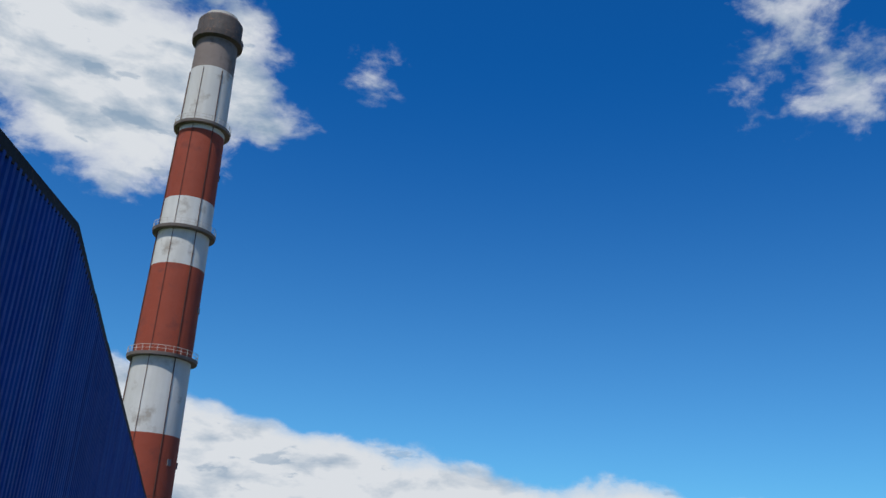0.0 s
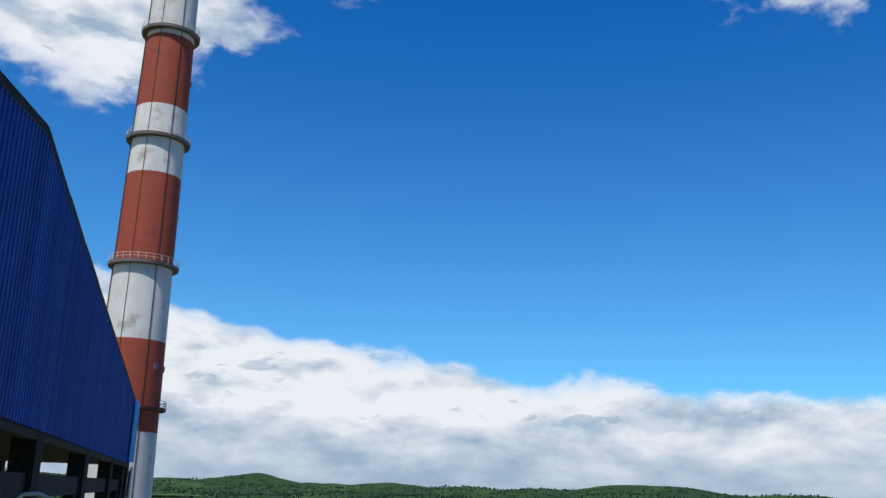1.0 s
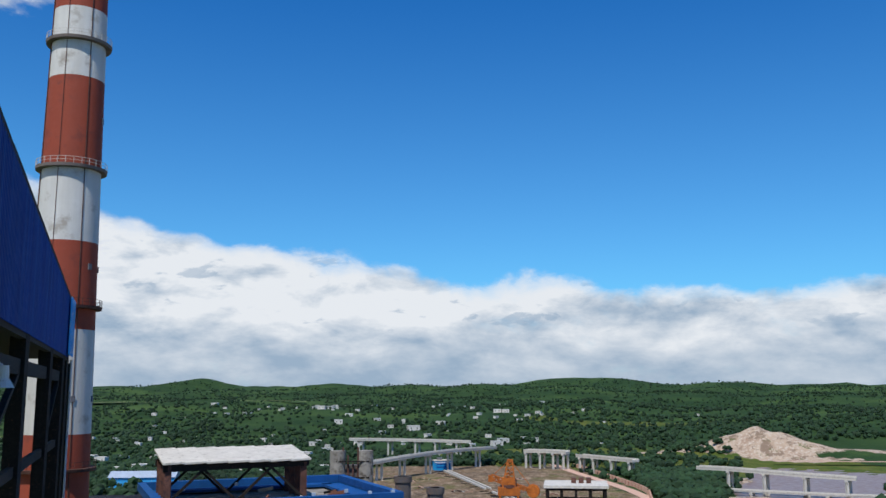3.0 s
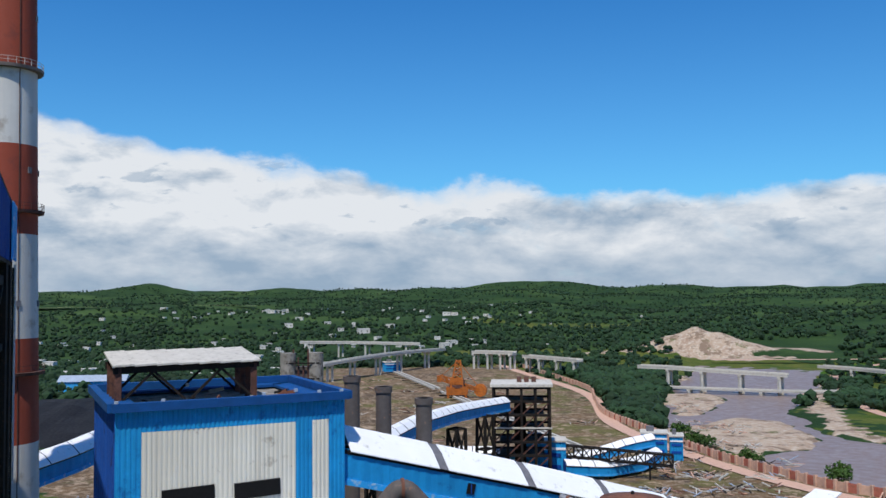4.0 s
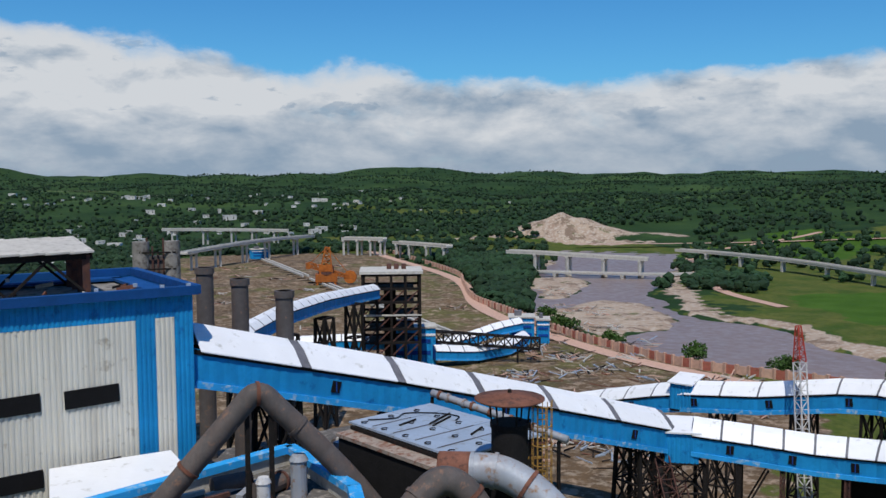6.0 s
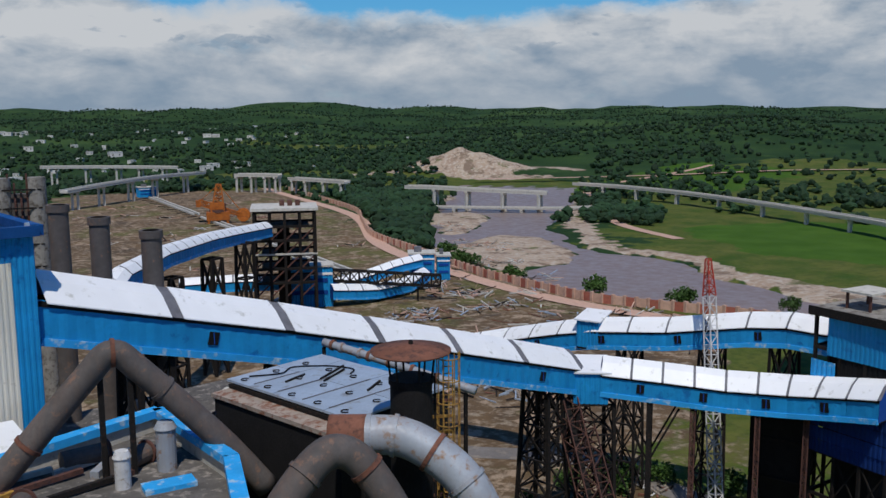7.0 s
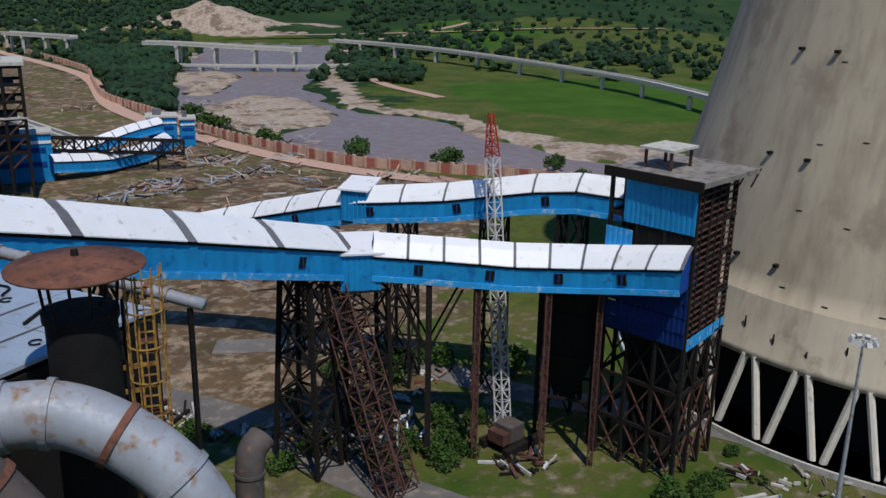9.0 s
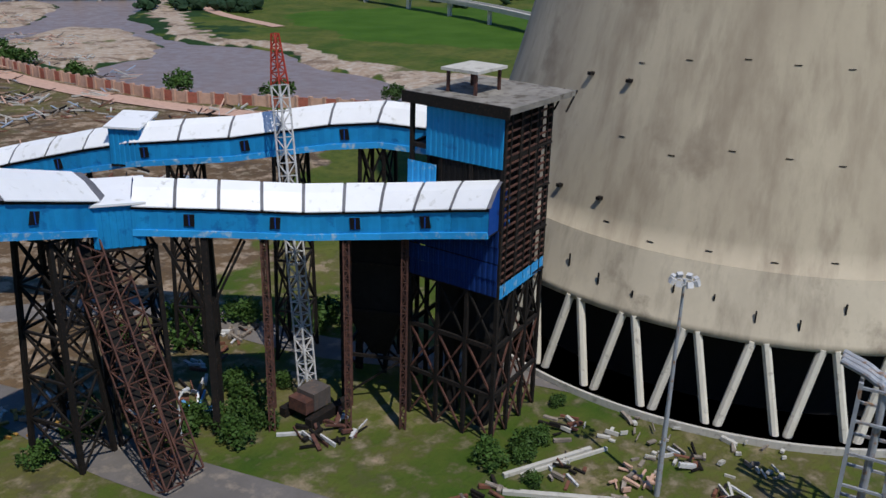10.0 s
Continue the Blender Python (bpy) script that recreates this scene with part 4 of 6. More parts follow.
# ---- transfer tower ----
def transfer_tower():
    t = thing("transfer_tower", "dark steel transfer tower partly clad in blue sheet", "tower", at=(117.5, 75.7, 0), turn=0)
    u, n = Vector((0.99, 0.10)), Vector((-0.02, 1.0))
    W, D, zt = 11.0, 11.6, 38.2

    def P(a, b, z=None):
        q = u * a + n * b
        return (q.x, q.y) if z is None else (q.x, q.y, z)

    for i in range(4):
        for j in range(4):
            if 0 < i < 3 and 0 < j < 3:
                continue
            part("column", beam(B(), P(i * W / 3, j * D / 3, 0), P(i * W / 3, j * D / 3, zt), 0.42), STEEL, t)
    levels = [6, 12, 18.3, 23.5, 28.5, 33.2, 38]
    for z in levels:
        for a0, b0, a1, b1 in ((0, 0, W, 0), (W, 0, W, D), (W, D, 0, D), (0, D, 0, 0)):
            part("girder", beam(B(), P(a0, b0, z), P(a1, b1, z), 0.3, 0.5), STEEL, t)
    for z in levels[2:-1]:
        part("floor_plate", box(B(), 0.3, 0.5, z - 0.1, W - 0.4, D - 0.2, z + 0.1), STEEL, t)
    z0 = 0
    for z1 in levels[:3]:
        for i in range(3):
            for (a0, b0), (a1, b1) in (((i * W / 3, 0), ((i + 1) * W / 3, 0)), ((0, i * D / 3), (0, (i + 1) * D / 3)), ((W, i * D / 3), (W, (i + 1) * D / 3))):
                for e, f in ((z0, z1), (z1, z0)):
                    part("brace", beam(B(), P(a0, b0, e), P(a1, b1, f), 0.2), STEEL if z0 > 7 else RUSTSTEEL, t)
        z0 = z1
    # side rails of the unclad face
    z = 20.0
    while z < 37.5:
        p = random.random()
        part("sheeting_rail", beam(B(), P(-0.0, -0.15, z), P(W, -0.15, z + random.uniform(-.05, .05)), 0.14, 0.2), RUSTSTEEL, t)
        z += 0.85
    for i in range(5):
        part("mullion_post", beam(B(), P(1 + i * W / 5, -0.2, 18.3), P(1 + i * W / 5, -0.2, 38), 0.2), STEEL, t)
    # blue sheets on the face towards the boiler house
    def sheet(b0, b1, z0, z1, mat, off=0.25):
        part("cladding", ribbed(B(), P(-off, b1), P(-off, b0), z0, z1, 0.7, 0.06), mat, t)

    sheet(0.0, 9.6, 32.4, 37.6, BLUE)
    sheet(8.0, 11.8, 28.6, 31.6, BLUE_LIGHT, 0.6)
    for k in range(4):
        sheet(0, D, 18.3 + 1.9 * k, 18.3 + 1.9 * (k + 1) - 0.08, SHADED_BLUE, 0.25 + 0.12 * (k % 2))
    # black sheets stand for the shaded gaps between the blue ones
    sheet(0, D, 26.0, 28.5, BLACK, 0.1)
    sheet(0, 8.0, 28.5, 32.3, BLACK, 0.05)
    part("cladding", ribbed(B(), P(0, -0.25), P(W, -0.25), 18.0, 19.6, 0.7, 0.06), BLUE_LIGHT, t)
    # added black core for the shade inside, so that the tower reads solid
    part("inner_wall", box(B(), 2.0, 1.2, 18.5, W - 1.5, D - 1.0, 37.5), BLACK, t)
    # added near-black shapes that stand for the shade among the lower columns
    for a, b in ((1.6, 1.4), (5.6, 1.8), (2.2, 6.2), (6.2, 6.0)):
        bm = tube(B(), [P(a + 1.6, b + 1.6, 0.0), P(a + 1.6, b + 1.6, 7.0), P(a + 1.6, b + 1.6, 12.0), P(a + 1.6, b + 1.6, 18.4)], [0.9, 0.9, 2.0, 2.0], 8)
        part("chute", bm, NEAR_BLACK, t, "black filler for the shade in the tower base")
    # roof slab
    bm = box(B(), -0.9, -0.9, zt, W + 1.6, D + 0.8, zt + 0.6)
    part("roof_slab", bm, ROOF_DIRT, t, "broken dirty roof slab")
    part("fascia", beam(B(), (-1.0, -1.0, zt + 0.2), (-1.0, D + 0.8, zt + 0.2), 0.25, 1.2), STEEL, t)
    for k in range(9):
        s = -0.6 + k * 1.5
        part("rafter", beam(B(), (W + 0.2, s, zt - 1.6), (W + 2.4, s, zt + 0.4), 0.16), STEEL, t)
    for a, b in ((2.5, 5.5), (7, 5.5), (7, 9), (2.5, 9)):
        part("hut_post", beam(B(), (a, b, zt), (a, b, zt + 2.9), 0.3), RUSTSTEEL, t)
    part("hut_roof", box(B(), 1.9, 4.9, zt + 2.9, 7.6, 9.6, zt + 3.2), PALE_CONCRETE, t)


transfer_tower()


# added black hopper shape, standing in for an unidentified dark mass
def coal_hopper(x, y, turn):
    t = thing("coal_hopper", "made-up black hopper on steel legs behind the gallery", "hopper", at=(x, y, 0), turn=turn)
    bm = B()
    rings = []
    for w, z in ((1.0, 5.0), (3.6, 12.0), (3.6, 24.5)):
        rings.append([bm.verts.new((sx * w, sy * w, z)) for sx, sy in ((-1, -1), (1, -1), (1, 1), (-1, 1))])
    for lo, hi in zip(rings, rings[1:]):
        for k in range(4):
            bm.faces.new((lo[k], lo[(k + 1) % 4], hi[(k + 1) % 4], hi[k]))
    bm.faces.new(rings[0][::-1])
    bm.faces.new(rings[-1])
    part("bin", bm, NEAR_BLACK, t)
    for sx, sy in ((-1, -1), (1, -1), (1, 1), (-1, 1)):
        part("leg", beam(B(), (sx * 3.7, sy * 3.7, 0), (sx * 3.7, sy * 3.7, 24.5), 0.5), STEEL, t)
    for z in (6, 12, 18, 24.3):
        for k, (a, b) in enumerate((((-1, -1), (1, -1)), ((1, -1), (1, 1)), ((1, 1), (-1, 1)), ((-1, 1), (-1, -1)))):
            part("girder", beam(B(), (a[0] * 3.7, a[1] * 3.7, z), (b[0] * 3.7, b[1] * 3.7, z), 0.3, 0.4), STEEL, t)
            if z < 12:
                part("brace", beam(B(), (a[0] * 3.7, a[1] * 3.7, 0.2), (b[0] * 3.7, b[1] * 3.7, z), 0.22), STEEL, t)


coal_hopper(120.0, 94.0, -65)


# ---- shed beside the camera ----
def boiler_shed():
    t = thing("boiler_house", "deep blue corrugated wall of the boiler house", "building", at=(0, 0, -1.6))
    d = Vector((-0.119, 0.993))
    o = Vector((-7.5, 0.0))

    def P(y, off=0.0):
        p = o + d * (y / 0.993) + Vector((-0.993, -0.119)) * off
        return (p.x, p.y)

    prof = [(-30, 74.5), (21, 83.7), (36, 86.6), (127, 82.0)]

    def top(y):
        for (y0, z0), (y1, z1) in zip(prof, prof[1:]):
            if y <= y1:
                return z0 + (z1 - z0) * (y - y0) / (y1 - y0)
        return prof[-1][1]

    # corrugated sheets, each with its own sloping top edge
    y = -30.0
    while y < 126.9:
        y1 = min(y + 6.0, 127)
        for cut in (21, 36):
            if y < cut < y1:
                y1 = cut
        bm = ribbed(B(), P(y), P(y1), 74.0, top(y), 0.75, 0.10, (top(y1) - top(y)) / ((y1 - y) / 0.993))
        part("wall_sheet", bm, SHED_BLUE, t)
        y = y1
    # dark roof edge
    for (y0, z0), (y1, z1) in zip(prof, prof[1:]):
        k = max(1, int((y1 - y0) / 9))
        for i in range(k):
            a, b = y0 + (y1 - y0) * i / k, y0 + (y1 - y0) * (i + 1) / k
            part("verge_trim", beam(B(), (*P(a, 0.3), top(a) + 0.15), (*P(b, 0.3), top(b) + 0.15 + random.uniform(-0.08, 0.08)), 0.8, 0.5), STEEL, t)
    bm = B()
    for (y0, z0), (y1, z1) in zip(prof, prof[1:]):
        bm.faces.new([bm.verts.new(p) for p in ((*P(y0, 0.2), z0 - 0.1), (*P(y1, 0.2), z1 - 0.1), (*P(y1, 30), z1 - 0.1), (*P(y0, 30), z0 - 0.1))])
    part("roof", bm, STEEL, t)
    part("end_wall", ribbed(B(), P(127, 0), P(127, 30), 74, 82.4, 0.75, 0.1), BLUE_DARK, t)
    part("corner_flashing", ribbed(B(), P(121.0, -0.3), P(130.5, -0.3), 74.2, 82.2, 1.2, 0.15), BLUE_LIGHT, t, "loose light blue corner sheet")
    part("sill_beam", beam(B(), (*P(-30, 0.4), 73.8), (*P(127, 0.4), 73.8), 0.7, 0.5), STEEL, t)
    part("floor_beam", beam(B(), (*P(-30, 0.6), 71.2), (*P(127, 0.6), 71.2), 0.5, 1.3), STEEL, t)
    part("inner_floor", beam(B(), (*P(-30, 14), 73.9), (*P(126, 14), 73.9), 26, 0.3), STEEL, t)
    for y in (20, 47, 72, 98, 118, 126):
        part("column", beam(B(), (*P(y, 0.6), 0), (*P(y, 0.6), 74), 1.3), STEEL, t)
        part("column", beam(B(), (*P(y, 16), 0), (*P(y, 16), 74), 1.3), STEEL, t)
    for y0, y1 in ((47, 72), (98, 118)):
        part("brace", beam(B(), (*P(y0, 0.6), 62), (*P(y1, 0.6), 71), 0.5), STEEL, t)
    part("floor_beam", beam(B(), (*P(20, 0.6), 62.5), (*P(127, 0.6), 62.5), 0.5, 0.9), STEEL, t)
    part("downpipe", tube(B(), [(*P(122.5, -0.7), 40), (*P(122.5, -0.7), 73.5)], 0.18, 8), WHITEPAINT, t)
    part("downpipe", tube(B(), [(*P(120.5, -0.6), 40), (*P(120.5, -0.6), 73)], 0.12, 8), STEEL, t)


boiler_shed()


def floodlight(x, y, z):
    t = thing("floodlight", "small white floodlight on a bent arm", "lamp", at=(x, y, z))
    part("arm", tube(B(), bend([(0, 0, -6), (0, 0, 0), (0.9, 0, 0.9), (1.9, 0, 0.5)], 4), 0.09, 8), WHITEPAINT, t)
    part("head", tube(B(), [(2.0, 0, 0.5), (2.0, 0, -0.2), (2.0, 0, -0.7)], [0.25, 0.3, 0.6], 12), WHITEPAINT, t)


floodlight(-12.6, 42, 68.4)


# ---- foreground plant ----
def bin_house():
    t = thing("bunker_house", "dark bunker house with a grey sheet roof and rusty ledge", "building", at=(33.0, 83.4, 0), turn=18.0)
    W, D, z = 11.0, 16.4, 42.5                          # along the turned x, and towards -y
    part("body", box(B(), 0.2, -D, 0, W, -0.2, z - 0.5), NEAR_BLACK, t)
    n = 5
    for i in range(n):
        for j in range(2):
            y0, y1 = -D * i / n, -D * (i + 1) / n + 0.06
            x0, x1 = W * j / 2, W * (j + 1) / 2 - 0.05
            part("roof_sheet", box(B(), x0, y1, z - 0.2, x1, y0, z + 0.02 * ((i + j) % 2)), GREY_SHEET, t)
    for i in range(n):
        for j in range(3):
            x, y = 0.8 + j * W / 3.2, -D * (i + 0.5) / n
            bm = B()
            tube(bm, [(x + 0.34 * math.cos(a), y + 0.34 * math.sin(a), z + 0.1) for a in [k * 0.52 for k in range(10)]], 0.05, 6)
            part("lifting_ring", bm, STEEL, t)
    for k in range(4):
        part("cover_strip", box(B(), W * 0.05, -D * (0.2 + 0.2 * k) - 0.05, z + 0.03, W * (0.5 + 0.12 * k), -D * (0.2 + 0.2 * k) + 0.05, z + 0.09), SEAM, t)
    part("ledge", box(B(), -1.9, -D - 0.8, z - 1.1, 0.15, -0.4, z - 0.75), RUST_PALE, t, "rusty weathered ledge")
    part("ledge_rail", box(B(), -0.1, -D, z - 0.72, 0.15, -0.4, z - 0.35), STEEL, t)
    part("side_wall", box(B(), -1.7, -D - 0.6, 0, 0.2, -0.6, z - 1.12), NEAR_BLACK, t)
    line = bend([(1.5, -1.2, z + 0.12), (4.0, -2.6, z + 0.12), (6.0, -1.8, z + 0.12), (8.4, -4.0, z + 0.12), (9.2, -6.4, z + 0.12), (8.0, -7.4, z + 0.12)], 6)
    tagged(part("cable", tube(B(), line, 0.07, 6), BLACK, None), "black cable lying loosely on the grey roof", "cable").matrix_world = t.matrix_world.copy()
    for k, (a, b) in enumerate((((5.2, -6.6), (9.4, -4.9)), ((5.0, -7.3), (8.6, -5.9)), ((2.6, -5.0), (5.2, -4.4)), ((5.6, -12.2), (8.2, -11.0)))):
        tagged(part("steel_bar", beam(B(), (*a, z + 0.12), (*b, z + 0.12), 0.15), STEEL, None), "dark steel bar lying on the grey roof", "bar", "bars on the roof").matrix_world = t.matrix_world.copy()


bin_house()


def capped_stack():
    t = thing("vent_stack", "dark vent stack under a rusty round rain cap", "stack", at=(41.6, 64.7, -1.22))
    part("shaft", tube(B(), [(0, 0, 1.3), (0, 0, 36), (0, 0, 47.2)], [1.9, 1.62, 1.58], 40, True), NEAR_BLACK, t, smooth=False)
    part("rim", tube(B(), [(0, 0, 46.9), (0, 0, 47.3)], [1.7, 1.7], 40), STEEL, t)
    bm = B()
    tube(bm, [(0, 0, 49.2), (0, 0, 49.3), (0, 0, 49.42), (0, 0, 49.85), (0, 0, 49.9)], [2.8, 3.02, 3.02, 0.3, 0.01], 56, False)
    tube(bm, [(0, 0, 49.2), (0, 0, 49.25)], [2.8, 0.01], 56, False)
    part("rain_cap", bm, RUST, t, "rusty round rain cap", True)
    for k in range(6):
        a = k * math.tau / 6 + 0.4
        part("strut", beam(B(), (1.5 * math.cos(a), 1.5 * math.sin(a), 46.5), (1.8 * math.cos(a), 1.8 * math.sin(a), 49.3), 0.12), STEEL, t)
    part("knob", tube(B(), [(0, 0, 49.8), (0, 0, 50.15)], [0.2, 0.15], 10), STEEL, t)


capped_stack()


def caged_ladder():
    t = thing("caged_ladder", "weathered yellow caged ladder beside the vent stack", "ladder", at=(44.1, 63.5, -1.22), turn=-28)
    for x in (-0.35, 0.35):
        part("stile", beam(B(), (x, 0, 1.3), (x, 0, 48.6), 0.11), YELLOW, t)
    z = 20.0
    while z < 48.4:
        part("rung", beam(B(), (-0.35, 0, z), (0.35, 0, z), 0.07), YELLOW, t)
        z += 0.55
    arc = [(0.85 * math.cos(a), -0.5 + 0.85 * math.sin(a) - 0.1) for a in [radians(30 - 240 * k / 8) for k in range(9)]]
    z = 20.0
    while z < 50:
        part("hoop", tube(B(), [(*p, z) for p in arc], 0.05, 6), YELLOW, t)
        z += 1.7
    for p in arc[1:-1]:
        part("cage_strip", beam(B(), (*p, 20), (*p, 49.4), 0.07), YELLOW, t)
    for x in (-1.9, -1.0):
        part("stanchion", beam(B(), (x, 0.2, 1.3), (x, 0.2, 47.5), 0.15), STEEL, t)
    z = 14.0
    while z < 46.5:
        part("landing_bar", beam(B(), (-1.9, 0.2, z), (0.3, 0.2, z + 0.15), 0.12, 0.22), RUSTSTEEL if int(z) % 2 else YELLOW, t)
        z += 1.25


caged_ladder()


def duct(name, label, pts, r, mat, collars=(), steps=7, n=28, group="ducts"):
    t = thing(name, label, "duct", group)
    line = bend(pts, steps)
    part("pipe", tube(B(), line, r, n), mat, t, smooth=True)
    for f in collars:
        i = min(len(line) - 2, max(1, int(f * (len(line) - 1))))
        d = (line[i + 1] - line[i - 1]).normalized() * 0.16
        part("flange", tube(B(), [line[i] - d, line[i] + d], r + 0.12, n), RUST if i % 2 else mat, t)
    return t


duct("exhaust_duct", "large grey duct with rust patches bending downwards", [(36.2, 62.7, 43.2), (38.8, 61.1, 43.1), (40.8, 59.3, 41.9), (42.3, 57.4, 39.9), (43.2, 56.3, 36.8), (43.5, 55.6, 31.8), (43.5, 55.4, 20), (43.5, 55.4, 0)], 1.4, DUCT, (0.06, 0.14, 0.28, 0.42))
duct("duct_collar", "rusty round collar where the duct leaves the bunker house", [(34.6, 63.8, 43.1), (36.8, 62.4, 43.15)], 1.5, RUST)
duct("elbow_duct", "sooty inverted elbow duct with rust marks", [(26.4, 58.1, 37.2), (28.9, 58.5, 40.9), (31.4, 58.9, 43.3), (33.0, 58.9, 43.9), (34.6, 58.4, 42.9), (36.2, 57.2, 40.0), (37.6, 56.2, 36.0)], 1.12, DUCT_DARK, (0.3, 0.7))
duct("elbow_duct", "grey sooty inverted elbow duct above the low roof", [(9.6, 78.6, 34.0), (14.6, 77.8, 39.5), (20.4, 77.2, 46.0), (22.5, 77.0, 47.8), (24.6, 76.7, 46.0), (29.9, 75.5, 40.2), (33.5, 74.8, 35.5)], 1.0, DUCT_DARK, (0.22, 0.5, 0.72))
duct("slim_pipe", "pale ribbed pipe sloping above the vent stack", [(44.8, 89.6, 42.9), (49.0, 83.2, 41.7), (54.2, 75.8, 40.0)], 0.42, DUCT, (0.1, 0.2, 0.3, 0.4, 0.5, 0.6, 0.7, 0.8, 0.9))
duct("hooded_duct", "short grey duct end with a sloping hood", [(67.5, 93.0, 0), (67.6, 93.0, 12), (68.0, 93.1, 16.4), (69.6, 93.5, 17.6)], 1.4, DUCT_DARK, (0.5,))
for p in ((44.8, 89.6, 42.4), (53.6, 76.6, 39.7)):
    th = thing("pipe_support", "thin steel post under the sloping pipe", "post", "pipe posts", at=(p[0], p[1], 0))
    part("post", beam(B(), (0, 0, 0), (0, 0, p[2]), 0.3), STEEL, th)
for x, y, z in ((21.5, 77.2, 46.2), (23.6, 76.8, 46.2)):
    th = thing("duct_support", "dark steel post under the elbow duct", "post", "duct posts", at=(x, y, 0))
    part("post", beam(B(), (0, 0, 0), (0, 0, z), 0.4), STEEL, th)


def low_roof():
    t = thing("low_building", "low plant building with a blue edged roof", "building")
    c = [(4.5, 76.2), (27.6, 86.4), (29.8, 71.9), (26, 55), (4.5, 52)]
    bm = B()
    lo, hi = [bm.verts.new((*p, 0)) for p in c], [bm.verts.new((*p, 38.0)) for p in c]
    bm.faces.new(hi)
    for i in range(len(c)):
        bm.faces.new((lo[i], lo[(i + 1) % len(c)], hi[(i + 1) % len(c)], hi[i]))
    bmesh.ops.recalc_face_normals(bm, faces=bm.faces[:])
    part("body", bm, GRIME, t)
    for i, (p, q) in enumerate(zip(c, c[1:] + c[:1])):
        part("parapet", beam(B(), (*p, 38.5), (*q, 38.5), 0.6, 1.6), PALE_CONCRETE, t)
        part("coping", beam(B(), (*p, 39.6), (*q, 39.6), 1.2, 0.7), BLUE_LIGHT, t, "bright blue coping")
    for k, (p, q, m) in enumerate((((9, 78), (18, 80), PALE_CONCRETE), ((12, 76), (20, 78.5), RUSTSTEEL), ((16, 74), (23, 76), STEEL), ((9, 74), (15, 76.5), YELLOW), ((18, 79.3), (24, 81), PALE_CONCRETE), ((10, 70), (17, 74), DUCT_DARK))):
        tagged(part("scrap_length", beam(B(), (*p, 38.3), (*q, 38.45), 0.4), m), "old length of scrap lying on the low roof", "scrap", "scrap on the low roof")
    for x, y, r, h, m in ((26.0, 76.5, 0.9, 3.4, DUCT), (22.3, 74.5, 0.7, 2.4, WHITEPAINT)):
        v = thing("vent_pipe", "pale round vent pipe on the low roof", "vent", "roof vents", at=(x, y, 38))
        part("pipe", tube(B(), [(0, 0, 0), (0, 0, h)], r * 0.85, 18), m, v)
        part("cap", tube(B(), [(0, 0, h), (0, 0, h + 0.5)], [r, r * 0.7], 18), m, v)
    for x, y, a in ((20.5, 80.5, 10), (23.5, 78.0, 35), (14.5, 72, 60)):
        v = thing("pipe_section", "rusty pipe section lying on the low roof", "pipe", "loose pipes", at=(x, y, 38.8), turn=a)
        part("pipe", tube(B(), [(-1.8, 0, 0), (1.8, 0, 0)], 0.8, 16), random.choice((RUSTSTEEL, DUCT_DARK)), v)
        part("flange", tube(B(), [(1.7, 0, 0), (1.9, 0, 0)], 1.0, 16), RUSTSTEEL, v)
    for k in range(26):
        x, y = random.uniform(9, 27), random.uniform(60, 78)
        L, a = random.uniform(0.6, 2.6), random.uniform(0, math.pi)
        bm = beam(B(), (x, y, 38.2), (x + L * math.cos(a), y + L * math.sin(a), 38.3), random.uniform(0.2, 0.8), random.uniform(0.2, 0.7))
        tagged(part("roof_scrap", bm, random.choice((STEEL, RUSTSTEEL, PALE_CONCRETE, DUCT, YELLOW))), "old scrap piece lying on the low roof", "scrap", "scrap on the low roof")
    v = tagged(new("blue_tarpaulin", mesh_of("blue_tarpaulin", box(B(), 23.4, 72.0, 38.0, 27.2, 73.8, 38.35), BLUE_LIGHT)), "blue sheet lying on the low roof", "tarpaulin")


low_roof()


def slab(name, label, pts, thick, mat, category):
    bm = B()
    v = [bm.verts.new(p) for p in pts]
    w = [bm.verts.new((p[0], p[1], p[2] - thick)) for p in pts]
    bm.faces.new(v)
    bm.faces.new(w[::-1])
    for i in range(len(v)):
        bm.faces.new((w[i], w[(i + 1) % len(v)], v[(i + 1) % len(v)], v[i]))
    bmesh.ops.recalc_face_normals(bm, faces=bm.faces[:])
    return tagged(new(name, mesh_of(name, bm, mat)), label, category)


slab("sheet_roof", "bright white sheet roof sloping beside the striped house", [(5.0, 76.9, 39.9), (17.0, 82.2, 39.9), (16.0, 87.6, 40.5), (5.0, 85.6, 40.7)], 2.2, WHITE, "roof")
slab("sheet_roof", "white sheet roof below the chimney", [(-22, 66, 45.6), (-6.0, 69, 45.8), (-6.0, 83.5, 46.9), (-22, 82, 46.9)], 46.9, WHITE, "roof")
# machinery hall between the striped house and the bunker house
slab("machine_hall", "grey machine hall with a dirty roof below the gallery", [(20.5, 91, 31), (30.5, 86, 31), (47, 88, 31), (60, 101, 31), (54, 124, 31), (18, 116, 31)], 31, GRIME, "building")
for k in range(8):
    x, y = 24 + 2.4 * k, 88 + 0.8 * k
    th = thing("hall_column", "pale concrete column under the long gallery", "column", "hall columns", at=(x, y, 0), turn=13)
    part("shaft", box(B(), -0.5, -0.5, 0, 0.5, 0.5, 34 - 0.6 * k), PALE_CONCRETE, th)
    part("corbel", box(B(), -0.9, -0.7, 32 - 0.6 * k, 0.9, 0.7, 32.7 - 0.6 * k), PALE_CONCRETE, th)
